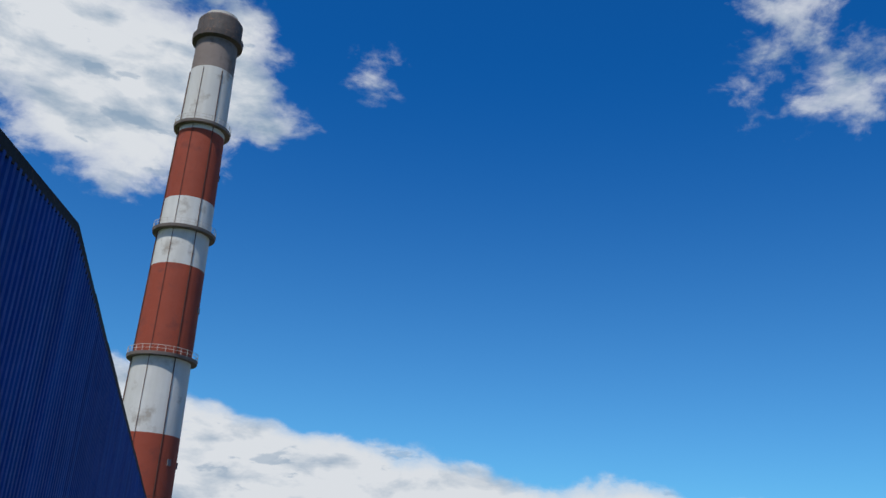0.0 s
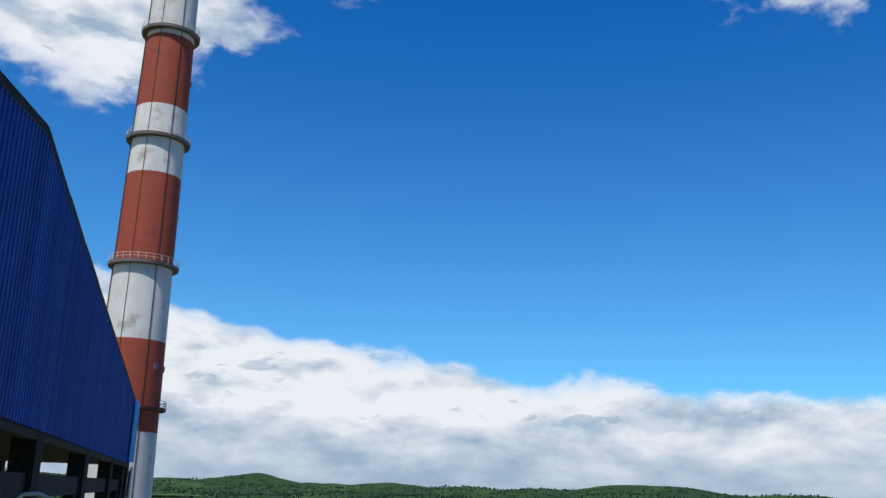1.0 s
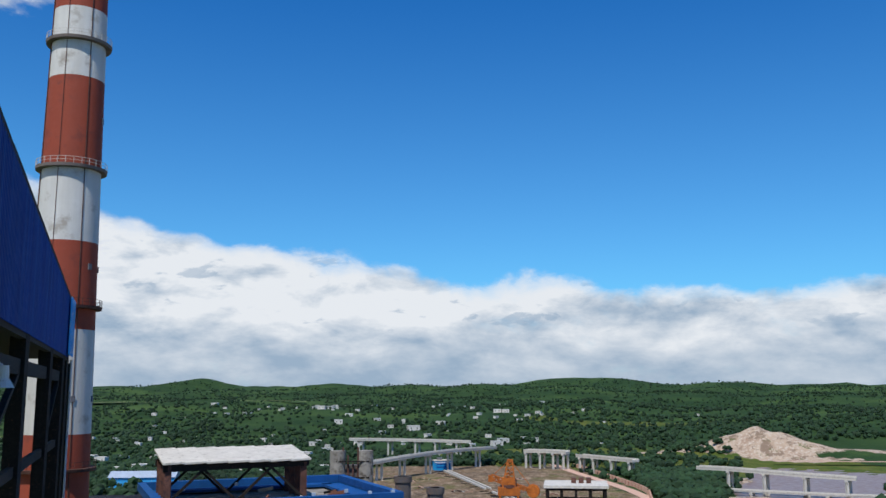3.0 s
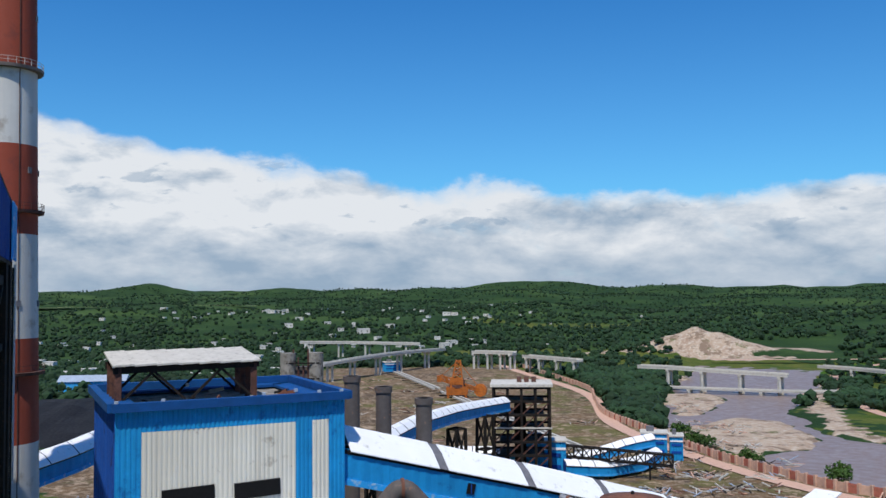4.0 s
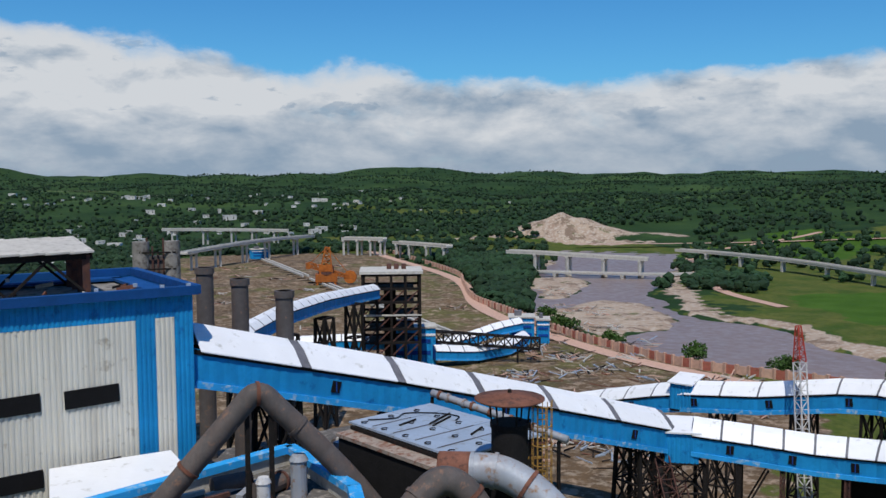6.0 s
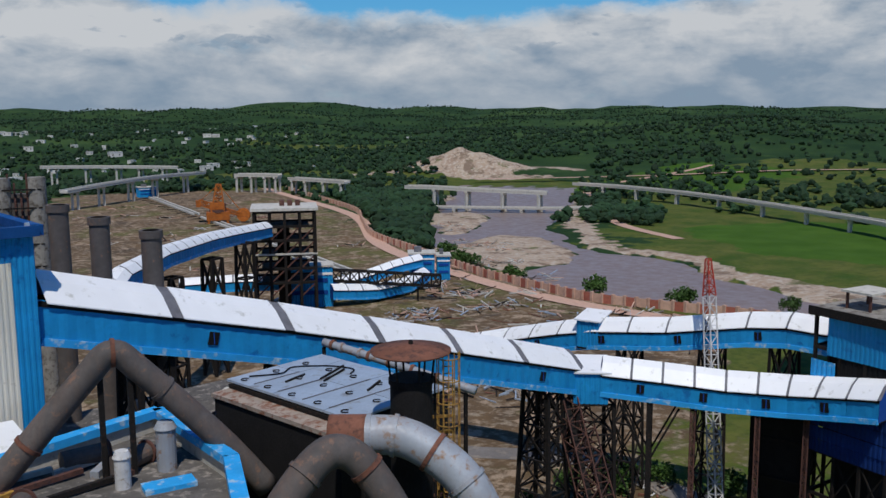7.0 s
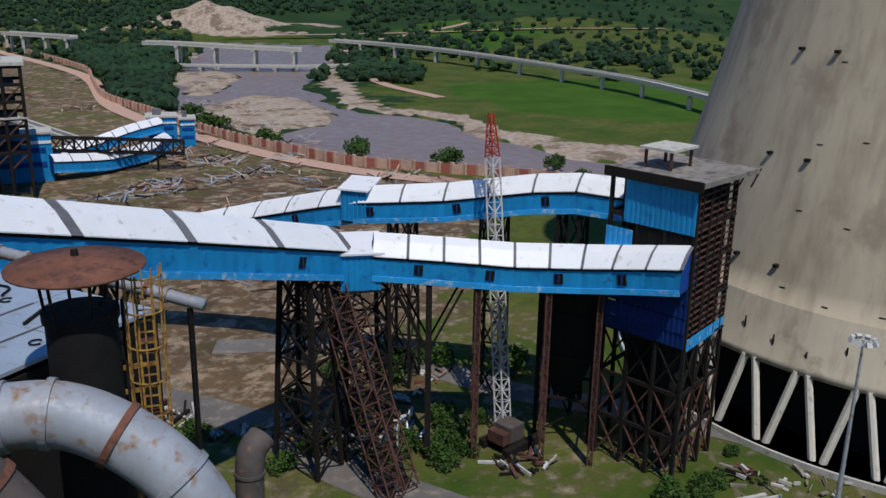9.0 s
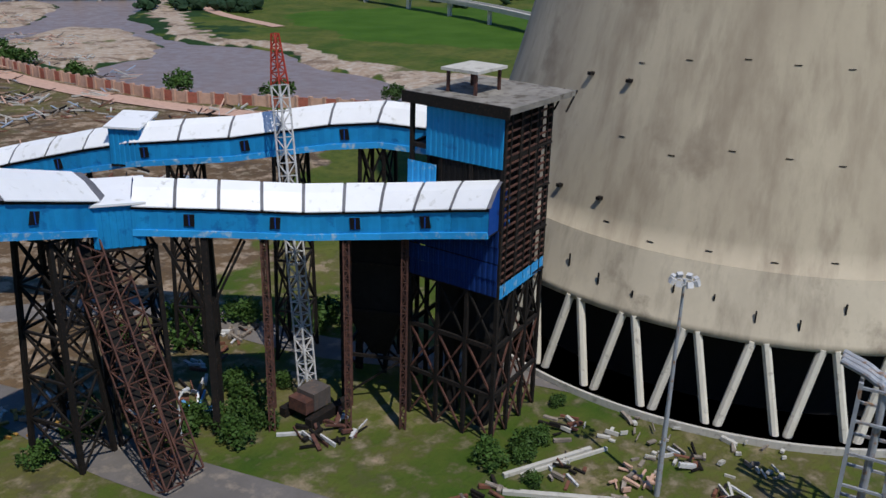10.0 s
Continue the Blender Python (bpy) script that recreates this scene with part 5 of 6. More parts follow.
for k in range(7):
    th = thing("hall_beam", "dark machinery frame below the long gallery", "frame", "machinery frames", at=(23 + 2.9 * k, 92 + 0.7 * k, 0), turn=13)
    for z in (26, 30, 34):
        part("rail", beam(B(), (-1.6, 0, z), (1.6, 0, z), 0.3, 0.5), random.choice((STEEL, RUSTSTEEL, PALE_CONCRETE)), th)
    for x in (-1.4, 1.4):
        part("post", beam(B(), (x, 0, 0), (x, 0, 35), 0.3), STEEL, th)


# ---- crane ----
def lattice_crane():
    t = thing("lattice_crane", "crawler crane with a red and white lattice boom", "crane", at=(0, 0, 0))
    p, q, r = Vector((111.5, 98.5, 2.0)), Vector((116.06, 106.07, 37.2)), Vector((116.8, 107.3, 42.9))
    part("boom", lattice(B(), p, q, 1.5, 1.4, 24, 0.10, 0.16), WHITEPAINT, t, "white lattice boom")
    part("boom_head", lattice(B(), q, r, 1.4, 0.6, 8, 0.10, 0.16), REDPAINT, t, "red lattice boom head")
    part("hoist_rope", beam(B(), r, (117.4, 108.2, 6), 0.06), STEEL, t)
    body = part("cab", box(B(), 108.7, 94.7, 1.2, 111.5, 97.5, 3.4), DUCT_DARK, t)
    part("windscreen", box(B(), 111.45, 95.1, 2.2, 111.6, 97.1, 3.2), BLACK, body)
    for y in (93.5, 97.7):
        part("track", box(B(), 106.9, y, 0.0, 113.5, y + 1.0, 1.2), STEEL, t)
    part("counterweight", box(B(), 107.3, 94.7, 1.3, 108.6, 97.5, 2.9), RUSTSTEEL, t)


lattice_crane()


def light_mast(x, y, h):
    t = thing("light_mast", "tall grey steel mast with a ring of floodlights", "lamp", at=(x, y, 0))
    part("pole", tube(B(), [(0, 0, 0), (0, 0, h * 0.5), (0, 0, h)], [0.32, 0.23, 0.13], 12), DUCT, t)
    part("ring", tube(B(), [(0.9 * math.cos(a), 0.9 * math.sin(a), h - 0.3) for a in [k * math.tau / 12 for k in range(13)]], 0.07, 6), WHITEPAINT, t)
    for k in range(8):
        a = k * math.tau / 8
        part("arm", beam(B(), (0, 0, h - 0.5), (1.0 * math.cos(a), 1.0 * math.sin(a), h - 0.3), 0.07), WHITEPAINT, t)
        bm = box(B(), -0.28, -0.2, -0.3, 0.28, 0.2, 0.3)
        part("floodlight", bm, WHITEPAINT, t).matrix_local = pose(1.25 * math.cos(a), 1.25 * math.sin(a), h - 0.1, 25, 0, math.degrees(a) - 90)


light_mast(120.3, 56.6, 24.6)


def pipe_rack():
    t = thing("pipe_tower", "grey steel frame carrying bent pipes", "frame", at=(126.4, 38.6, 0), turn=8)
    for x in (-2.0, 2.0):
        for y in (-2.0, 2.0):
            part("post", beam(B(), (x, y, 0), (x, y, 17.5), 0.4), DUCT, t)
    for z in (3, 6.5, 10, 13.5, 17):
        for a, b in (((-2, -2), (2, -2)), ((2, -2), (2, 2)), ((2, 2), (-2, 2)), ((-2, 2), (-2, -2))):
            part("rail", beam(B(), (*a, z), (*b, z), 0.25), DUCT, t)
    for k in range(3):
        part("pipe", tube(B(), bend([(-1.5 + k, 0, 0), (-1.5 + k, 0, 15.5), (-1.2 + k, 1, 17.6), (0 + k, 4, 18.3)], 5), 0.35, 10), DUCT, t)
    part("tank", box(B(), -1.6, -1.6, 0.1, 1.6, 1.6, 2.6), BLUE_LIGHT, t)


pipe_rack()


# ---- yard things ----
def debris(name, label, x, y, r, n, mats, category, size=(0.3, 1.2)):
    t = thing(name, label, category, "heaps of scrap", at=(x, y, 0))
    for k in range(n):
        a, d = random.uniform(0, math.tau), r * random.random() ** 0.6
        L = random.uniform(*size)
        p = Vector((math.cos(a) * d * 1.5, math.sin(a) * d, 0.1 + 0.5 * (1 - d / r)))
        b = random.uniform(0, math.pi)
        q = Vector((math.cos(b), math.sin(b), random.uniform(-0.05, 0.25))) * L * 1.6
        part("piece", beam(B(), p, p + q, random.uniform(0.12, 0.5), random.uniform(0.12, 0.5)), random.choice(mats), t)


debris("scrap_heap", "heap of rusty scrap and pipes on the grass", 79, 131, 4.0, 40, (RUSTSTEEL, STEEL, PALE_CONCRETE, DUCT_DARK), "scrap", (0.6, 2.4))
debris("scrap_heap", "tangled heap of scrap metal below the crane", 107.5, 91, 3.0, 30, (STEEL, WHITEPAINT, RUSTSTEEL), "scrap", (0.6, 2.0))
debris("rubble_row", "pale rubble row along the cooling tower", 131, 62, 4.5, 28, (PALE_CONCRETE, RUBBLE), "rubble")
debris("rubble_row", "pale rubble row along the cooling tower", 134, 50, 4.0, 24, (PALE_CONCRETE, RUBBLE), "rubble")
debris("rubble_row", "yellowish rubble patch on the bare ground", 120.5, 59, 2.6, 24, (RUBBLE, PINKSTONE), "rubble")
debris("rubble_row", "pale rubble beside the plant road", 88, 120, 3.0, 24, (RUBBLE, YELLOW), "rubble")
for k, (x, y) in enumerate(((84, 124), (93, 121), (82, 138), (96, 112), (111, 115), (118, 118), (104, 110), (126, 70), (128, 56), (124, 50), (117, 66), (108, 70))):
    debris("yard_scrap", "scattered scrap and pale rubble beside the plant road", x, y, 2.2, 14, (RUBBLE, PALE_CONCRETE, RUST, STEEL, WHITEPAINT), "scrap", (0.4, 1.5))
for k in range(14):
    x, y = 24 + 2.2 * k, 95 + (k * 7) % 19
    th = thing("hall_machine", "dusty machine block on the hall roof", "machine", "machine blocks", at=(x, y, 31), turn=13 + 20 * (k % 3))
    part("housing", box(B(), -1.2, -0.8, 0, 1.2, 0.8, 1.2 + 0.5 * (k % 4)), (PALE_CONCRETE, RUSTSTEEL, STEEL, GREY_SHEET)[k % 4], th)
    part("motor", tube(B(), [(-0.9, 1.2, 0.5), (0.9, 1.2, 0.5)], 0.45, 12), DUCT_DARK, th)
debris("tarpaulin_heap", "blue and white tarpaulins heaped on the grass", 100.5, 107.0, 2.0, 16, (BLUETARP, WHITE), "tarpaulin", (0.8, 2.0))
for (a, b) in (((113, 71), (123.5, 66)), ((110.5, 69.5), (115.5, 61))):
    th = thing("low_kerb", "pale concrete kerb on the bare ground", "kerb", "kerbs")
    part("kerb", beam(B(), (*a, 0.2), (*b, 0.2), 0.5, 0.5), PALE_CONCRETE, th)
    part("kerb", beam(B(), (a[0] + 1.2, a[1] - 1.4, 0.2), (b[0] + 1.2, b[1] - 1.4, 0.2), 0.3, 0.4), PALE_CONCRETE, th)
th = thing("street_lamp", "small white lamp post beside the road", "lamp", at=(96, 103, 0))
part("pole", tube(B(), bend([(0, 0, 0), (0, 0, 5), (0.5, 0.2, 5.8), (1.3, 0.5, 6.0)], 4), 0.1, 8), WHITEPAINT, th)
part("head", box(B(), 1.1, 0.3, 5.9, 1.9, 0.7, 6.1), WHITEPAINT, th)


def leaf_clump(bm, c, r, n, size):
    for _ in range(n):
        v = Vector((random.gauss(0, 1), random.gauss(0, 1), random.gauss(0, 0.8)))
        v = v.normalized() * r * random.random() ** 0.4
        p = c + v
        a = Vector((random.gauss(0, 1), random.gauss(0, 1), random.gauss(0, 0.6))).normalized() * size
        b = a.cross(Vector((random.gauss(0, 1), random.gauss(0, 1), random.gauss(0, 1)))).normalized() * size * 0.6
        bm.faces.new([bm.verts.new(p + k) for k in (-a, b, a, -b)])


def bush(h, spread, n):
    t = thing("bush", "leafy green bush on the grass", "bush", "bushes")
    bm = B()
    for k in range(5):
        a = k * 1.26
        tube(bm, [(0, 0, 0), (math.cos(a) * spread * 0.3, math.sin(a) * spread * 0.3, h * 0.5)], [0.1, 0.03], 5)
    part("stem", bm, BARK, t)
    bm = B()
    for k in range(8):
        c = Vector((random.uniform(-1, 1) * spread * 0.6, random.uniform(-1, 1) * spread * 0.6, h * random.uniform(0.35, 0.75)))
        leaf_clump(bm, c, h * 0.42, n // 8, 0.28)
    part("foliage", bm, BUSH, t)
    return t


first = bush(3.0, 2.6, 900)
first.matrix_basis = pose(101.5, 101.5, 0)
for x, y, s, a in ((98.2, 104.8, 1.0, 40), (99.8, 98.4, 0.9, 100), (104, 98.6, 0.8, 150), (119.0, 72.0, 0.8, 20), (114.2, 73.6, 0.9, 80), (117.3, 71.0, 0.6, 200), (84, 112, 0.8, 10), (112, 122, 1.3, 70), (116.5, 126, 1.4, 160), (106, 128, 1.2, 250), (122, 122, 1.2, 300), (128, 112, 1.3, 20), (96, 126, 0.7, 90), (81, 127, 0.8, 140), (90, 113, 0.9, 20), (93, 104, 0.7, 75), (106.5, 103.5, 1.0, 130), (109, 108, 0.9, 210), (112, 104, 0.7, 300), (121.5, 71.5, 0.6, 45), (97, 115, 0.8, 15), (103, 118, 0.9, 65), (75, 122, 0.9, 115), (77, 140, 1.0, 165), (130, 74, 0.5, 215), (114, 68, 0.5, 265), (235, 232, 2.0, 10), (222, 262, 2.2, 60), (212, 300, 2.0, 120), (214, 340, 2.4, 180), (223, 372, 2.2, 240), (258, 205, 1.6, 33), (243, 182, 1.8, 80)):
    b = copy_thing(first, pose(x, y, -0.1, 0, 0, a) @ Matrix.Scale(s, 4))


# ---- far plant ----
def steel_frame_tower():
    t = thing("frame_tower", "open dark steel frame tower with a pale roof slab", "tower", at=(99.6, 279.6, 0), turn=-20)
    W, D, H = 19, 16, 36
    for i in range(5):
        for j in range(4):
            if i in (0, 4) or j in (0, 3):
                part("column", beam(B(), (i * W / 4, j * D / 3, 0), (i * W / 4, j * D / 3, H), 0.8), STEEL, t)
    for z in (13, 17.5, 22, 26.5, 31, 35.6):
        for a, b in (((0, 0), (W, 0)), ((W, 0), (W, D)), ((W, D), (0, D)), ((0, D), (0, 0))):
            part("girder", beam(B(), (*a, z), (*b, z), 0.6, 0.8), STEEL, t)
        part("floor_plate", box(B(), W * 0.1, D * 0.1, z - 0.2, W * 0.9, D * 0.9, z), STEEL, t)
    for k, z in enumerate((8.5, 13, 17.5, 22, 26.5)):
        for i in range(4):
            part("brace", beam(B(), (i * W / 4, 0, z), ((i + 1) * W / 4, 0, z + 4.5), 0.4), RUSTSTEEL, t)
            part("brace", beam(B(), (0, (i % 3) * D / 3, z), (0, (i % 3 + 1) * D / 3, z + 4.5), 0.4), STEEL, t)
    part("core", box(B(), 7, 6, 0, 11, 10, 30), STEEL, t)
    part("roof_slab", box(B(), -1, -1, H, W + 1, D + 1, H + 0.9), PALE_CONCRETE, t)
    part("roof_ledge", box(B(), -0.6, -0.6, 22, W + 0.6, 0.2, 22.5), PALE_CONCRETE, t)
    for i in range(3):
        part("roof_unit", box(B(), 8 + 2.5 * i, 7, H + 0.9, 9.6 + 2.5 * i, 10, H + 2.6), RUSTSTEEL, t)


steel_frame_tower()
gallery("conveyor_gallery", "blue curved conveyor gallery with pale roof panels far off", [(34.8, 172.7, 31.2), (42.6, 187.5, 35.5), (55.1, 207.8, 36.0), (72.3, 234.3, 34.8), (87.9, 257.7, 32.9), (101.9, 274.9, 31.7)], 2.0, 3.0, 1.5, 6.0, False, 0.4, 0.6)
gallery("conveyor_gallery", "low blue conveyor gallery with a pale roof", [(82, 307, 10.5), (98, 303, 10.8), (116, 297, 10.6)], 2.4, 3.4, 1.8, 9, False, 0.4, 0.5)
gallery("conveyor_gallery", "low curved blue conveyor gallery with a white roof", [(130, 292, 6.4), (146, 292, 4.8), (162, 298, 4.6), (176, 309, 5.6)], 2.3, 3.4, 1.7, 6, False, 0.4, 0.4)
gallery("conveyor_gallery", "rising blue conveyor gallery with a white roof", [(140, 312, 4.0), (154, 313, 6.2), (166, 314, 8.8), (178, 316, 9.8)], 2.3, 3.0, 1.7, 5, False, 0.4, 0.4)
gallery("conveyor_gallery", "blue conveyor gallery rising beside the chimney", [(-34, 160, 35.5), (-22, 178, 37.2), (-8, 205, 40)], 2.6, 3.6, 2.0, 7, False, 0.4, 0.4)


def blue_house(x, y, turn, w, d, h, label):
    t = thing("blue_house", label, "plant house", "blue plant houses", at=(x, y, 0), turn=turn)
    for a, b in (((0, 0), (w, 0)), ((w, 0), (w, d)), ((w, d), (0, d)), ((0, d), (0, 0))):
        part("wall_sheet", ribbed(B(), a, b, 0, h, 1.0, 0.1), BLUE, t)
    part("roof", box(B(), -0.5, -0.5, h, w + 0.5, d + 0.5, h + 0.6), PALE_CONCRETE, t)
    for z in (h * 0.32, h * 0.62):
        part("window_band", box(B(), w * 0.1, -0.3, z, w * 0.9, -0.12, z + h * 0.10), BLUE_DARK, t)
    part("band", box(B(), 0, -0.35, h * 0.8, w, -0.14, h * 0.86), WHITE, t)
    part("roof_unit", box(B(), w * 0.2, d * 0.3, h + 0.6, w * 0.5, d * 0.6, h + 2.6), SEAM, t)
    return t


blue_house(115, 298, -20, 17, 9, 14, "blue sheet plant house with a grey roof")
blue_house(176, 321, -27, 10, 9, 10.6, "blue sheet plant house with white bands")
blue_house(186, 316, -27, 5, 8, 9.6, "narrow blue sheet plant house with white bands")
blue_house(163, 770, 0, 14, 10, 8, "small blue hut at the end of the rails")
for k in range(4):
    trestle("trestle", 41.5 + 15.6 * k, 186 + 22.6 * k, -55, 3, 4, 30, 1.2, 3, 0.7, 0.4, STEEL, "dark steel trestle under the far gallery", "far trestles")
# pipe rack between the blue houses
th = thing("pipe_bridge", "dark lattice pipe bridge between blue plant houses", "bridge")
part("lattice", lattice(B(), (134, 300, 9.5), (168, 282, 7.0), 4, 4, 12, 0.35, 0.5), STEEL, th)
for k in range(3):
    part("post", beam(B(), (136 + 12 * k, 299 - 7.4 * k, 0), (136 + 12 * k, 299 - 7.4 * k, 7.5 - 0.8 * k), 0.5), STEEL, th)

for x, y, r, h, m in ((23.8, 114.8, 1.1, 55.9, DUCT_DARK), (27.1, 108.7, 1.05, 54.9, DUCT_DARK), (31.1, 102.2, 1.05, 53.9, DUCT_DARK)):
    t = thing("vent_stack", "dark rusty open-topped vent stack", "stack", "three vent stacks", at=(x, y, 0))
    part("shaft", tube(B(), [(0, 0, 30.9), (0, 0, h - 0.8), (0, 0, h - 0.8), (0, 0, h), (0, 0, h), (0, 0, h - 2)], [r, r, r + 0.15, r + 0.15, r - 0.2, r - 0.2], 28, False), m, t)
    part("inside", tube(B(), [(0, 0, h - 2), (0, 0, h - 1.9)], r - 0.2, 20), BLACK, t)


def silo_house():
    t = thing("silo_house", "pale concrete twin silo house with rusty steelwork", "silo", at=(23.2, 221, 0), turn=-6)
    for k, x in enumerate((2.6, 11.6)):
        part("silo", tube(B(), [(x * 0.78, 3, 0), (x * 0.78, 3, 52.6)], 2.0, 20), ROOF_DIRT, t)
    for k in range(5):
        part("column", beam(B(), (3.4 + k * 1.25, 2.0, 0), (3.4 + k * 1.25, 2.0, 52 - (k % 3) * 2.0 + 1.5), 0.4), RUSTSTEEL, t)
    for z in (28, 33, 38, 42, 46, 50):
        part("girder", beam(B(), (1.6, 1.2, z), (10, 1.2, z), 0.35), STEEL, t)
    part("core", box(B(), 3.6, 2.4, 0, 7.6, 5.4, 49), DUCT_DARK, t)


silo_house()


def stacker():
    t = thing("stacker_reclaimer", "rusty orange stacker reclaimer on rails", "machine", at=(168, 560, 0), turn=-15)
    part("body", box(B(), -7, -5, 2, 7, 5, 7), ORANGE, t)
    part("machine_house", box(B(), -4.5, -3.5, 7.2, 3.0, 3.5, 13), ORANGE, t)
    part("turntable", tube(B(), [(0, 0, 6.6), (0, 0, 8.4)], 5.4, 20), RUSTSTEEL, t)
    part("bucket_wheel", tube(B(), [(15, -5, 5), (15.6, -3, 5)], 4.2, 16), ORANGE, t)
    for x in (-6, 6):
        for y in (-5, 5):
            part("leg", beam(B(), (x, y, 0), (x * 0.5, y * 0.5, 9), 1.0), ORANGE, t)
    part("mast", lattice(B(), (0, 0, 6), (1, 0, 24), 8, 2.8, 6, 0.5, 0.8), ORANGE, t)
    part("boom", lattice(B(), (0, 0, 9), (15, -4, 5), 3, 1.6, 8, 0.4, 0.6), ORANGE, t)
    part("counter_boom", lattice(B(), (0, 0, 9), (-11, 3, 13), 3, 3, 5, 0.5, 0.7), ORANGE, t)
    part("counterweight", box(B(), -13, 1, 10, -10, 5, 14), ORANGE, t)
    part("tie", beam(B(), (1, 0, 24), (15, -4, 6), 0.4), ORANGE, t)
    part("tie", beam(B(), (1, 0, 24), (-11, 3, 13), 0.4), ORANGE, t)
    part("cabin", box(B(), 2, -3, 9, 5, 0, 12), RUSTSTEEL, t)


stacker()
t = thing("yard_rails", "pale parallel conveyor rails across the bare yard", "rails")
for dx in (-1.9, 1.9):
    for y0, y1 in ((332, 460), (460, 590), (610, 690), (690, 760)):
        x0, x1 = 162 + (y0 - 332) * 0.02, 162 + (y1 - 332) * 0.02
        part("rail", beam(B(), (x0 + dx, y0, 0.9), (x1 + dx, y1, 0.9), 1.2, 1.3), PALE_CONCRETE, t)
for k in range(30):
    part("sleeper", box(B(), 159.4, 335 + 14 * k, 0.0, 165.6, 336 + 14 * k, 0.5), STEEL, t)


def yard_clutter():
    kinds = []
    for k in range(26):
        x, y = random.uniform(85, 215), random.uniform(240, 700)
        if not inside(np.array(x), np.array(y), YARD):
            continue
        debris("yard_scrap", "scattered scrap and stacked material on the bare yard", x, y, random.uniform(3, 9), 14, (RUBBLE, PALE_CONCRETE, STEEL, RUST, PINKSTONE), "scrap", (1.0, 4.0))
    for k in range(40):
        x, y = random.uniform(112, 228), random.uniform(165, 340)
        debris("yard_scrap", "pale rubble and timber strewn over the bare yard", x, y, random.uniform(4, 11), 22, (RUBBLE, PALE_CONCRETE, PINKSTONE, RUST, STEEL, GREY_SHEET), "scrap", (1.2, 4.5))
    for k in range(16):
        x, y = random.uniform(226, 300), random.uniform(320, 470)
        if any(inside(np.array(x), np.array(y), i) for i in ISLANDS):
            debris("river_rocks", "pale river stones on a sandy islet", x, y, random.uniform(4, 9), 14, (RUBBLE, PALE_CONCRETE, PINKSTONE), "stones", (1.0, 4.0))


yard_clutter()


def boundary_wall():
    t = thing("boundary_wall", "long red brick boundary wall with pink pillars", "wall")
    line = bend([(262, 150, 0), (246, 186, 0), (234, 211, 0), (218, 238, 0), (210.5, 260, 0), (206.5, 320, 0), (214, 392, 0), (221, 450, 0), (245, 515, 0), (267, 575, 0), (281, 680, 0), (292, 780, 0)], 12)
    pts, left = [], 0.0
    step = 4.2
    for p, q in zip(line, line[1:]):
        d = (q - p).length
        s = left
        while s < d:
            pts.append(p.lerp(q, s / d))
            s += step
        left = s - d
    for i, (p, q) in enumerate(zip(pts, pts[1:])):
        part("pillar", beam(B(), (p.x, p.y, -0.4), (p.x, p.y, 3.6), 1.1), PINKSTONE, t)
        part("panel", beam(B(), (p.x, p.y, 1.5), (q.x, q.y, 1.5), 0.35, 3.3), BRICKRED if i % 2 else PINKSTONE, t)


boundary_wall()


def sweep(bm, line, width, height, side=0.0, lift=0.0):
    prev = None
    for i, p in enumerate(line):
        d = (line[min(i + 1, len(line) - 1)] - line[max(0, i - 1)]).normalized()
        o = Vector((-d.y, d.x, 0)).normalized()
        c = p + o * side + Vector((0, 0, lift))
        cur = [bm.verts.new(c + o * a * width / 2 + Vector((0, 0, b * height / 2))) for a, b in ((-1, -1), (1, -1), (1, 1), (-1, 1))]
        if prev:
            for k in range(4):
                bm.faces.new((prev[k], prev[(k + 1) % 4], cur[(k + 1) % 4], cur[k]))
        else:
            bm.faces.new(cur[::-1])
        prev = cur
    bm.faces.new(prev)
    bmesh.ops.recalc_face_normals(bm, faces=bm.faces[:])
    return bm


def deck_bridge(name, label, pts, width, thick, piers, mat=PALE_CONCRETE, rail=True):
    t = thing(name, label, "bridge", "road bridges")
    line = bend(pts, 8)
    part("deck", sweep(B(), line, width, thick, 0, -thick / 2), mat, t)
    for side in (1, -1):
        part("parapet", sweep(B(), line, 0.35, 1.0, side * width / 2, 0.5), mat, t)
    for f in piers:
        p = line[int(f * (len(line) - 1))]
        for s in (-1, 1):
            part("pier", beam(B(), (p.x + s * width * 0.3, p.y + s * width * 0.2, -2.5), (p.x + s * width * 0.3, p.y + s * width * 0.2, p.z - thick), 1.6, 1.8), mat, t)
        part("pier_cap", beam(B(), (p.x - width * 0.45, p.y - width * 0.3, p.z - thick - 0.7), (p.x + width * 0.45, p.y + width * 0.3, p.z - thick - 0.7), 2.0, 1.4), mat, t)
    return t


deck_bridge("river_bridge", "unfinished concrete bridge on tall piers across the river", [(308, 576, 15.4), (323, 560, 15.2), (350, 532, 13.8), (380, 506, 12.4)], 7, 1.5, (0.35, 0.55, 0.76, 0.98))
deck_bridge("low_bridge", "low concrete causeway below the tall bridge piers", [(312, 556, 2.2), (345, 528, 2.0), (385, 500, 1.8), (430, 490, 1.6)], 5, 0.7, (0.2, 0.5, 0.8))
deck_bridge("flyover", "long pale concrete flyover curving behind the green fields", [(470, 590, 9.5), (481, 545, 9.3), (483, 480, 9.0), (474, 410, 8.4), (458, 345, 8.2), (440, 290, 8.2), (405, 225, 8), (350, 150, 8)], 7, 1.3, [0.09 * k for k in range(1, 11)])
deck_bridge("flyover", "pale concrete flyover deck among the trees", [(278, 726, 14), (288, 702, 13.8), (303, 668, 13.4)], 8, 1.6, (0.1, 0.4, 0.7, 0.95))
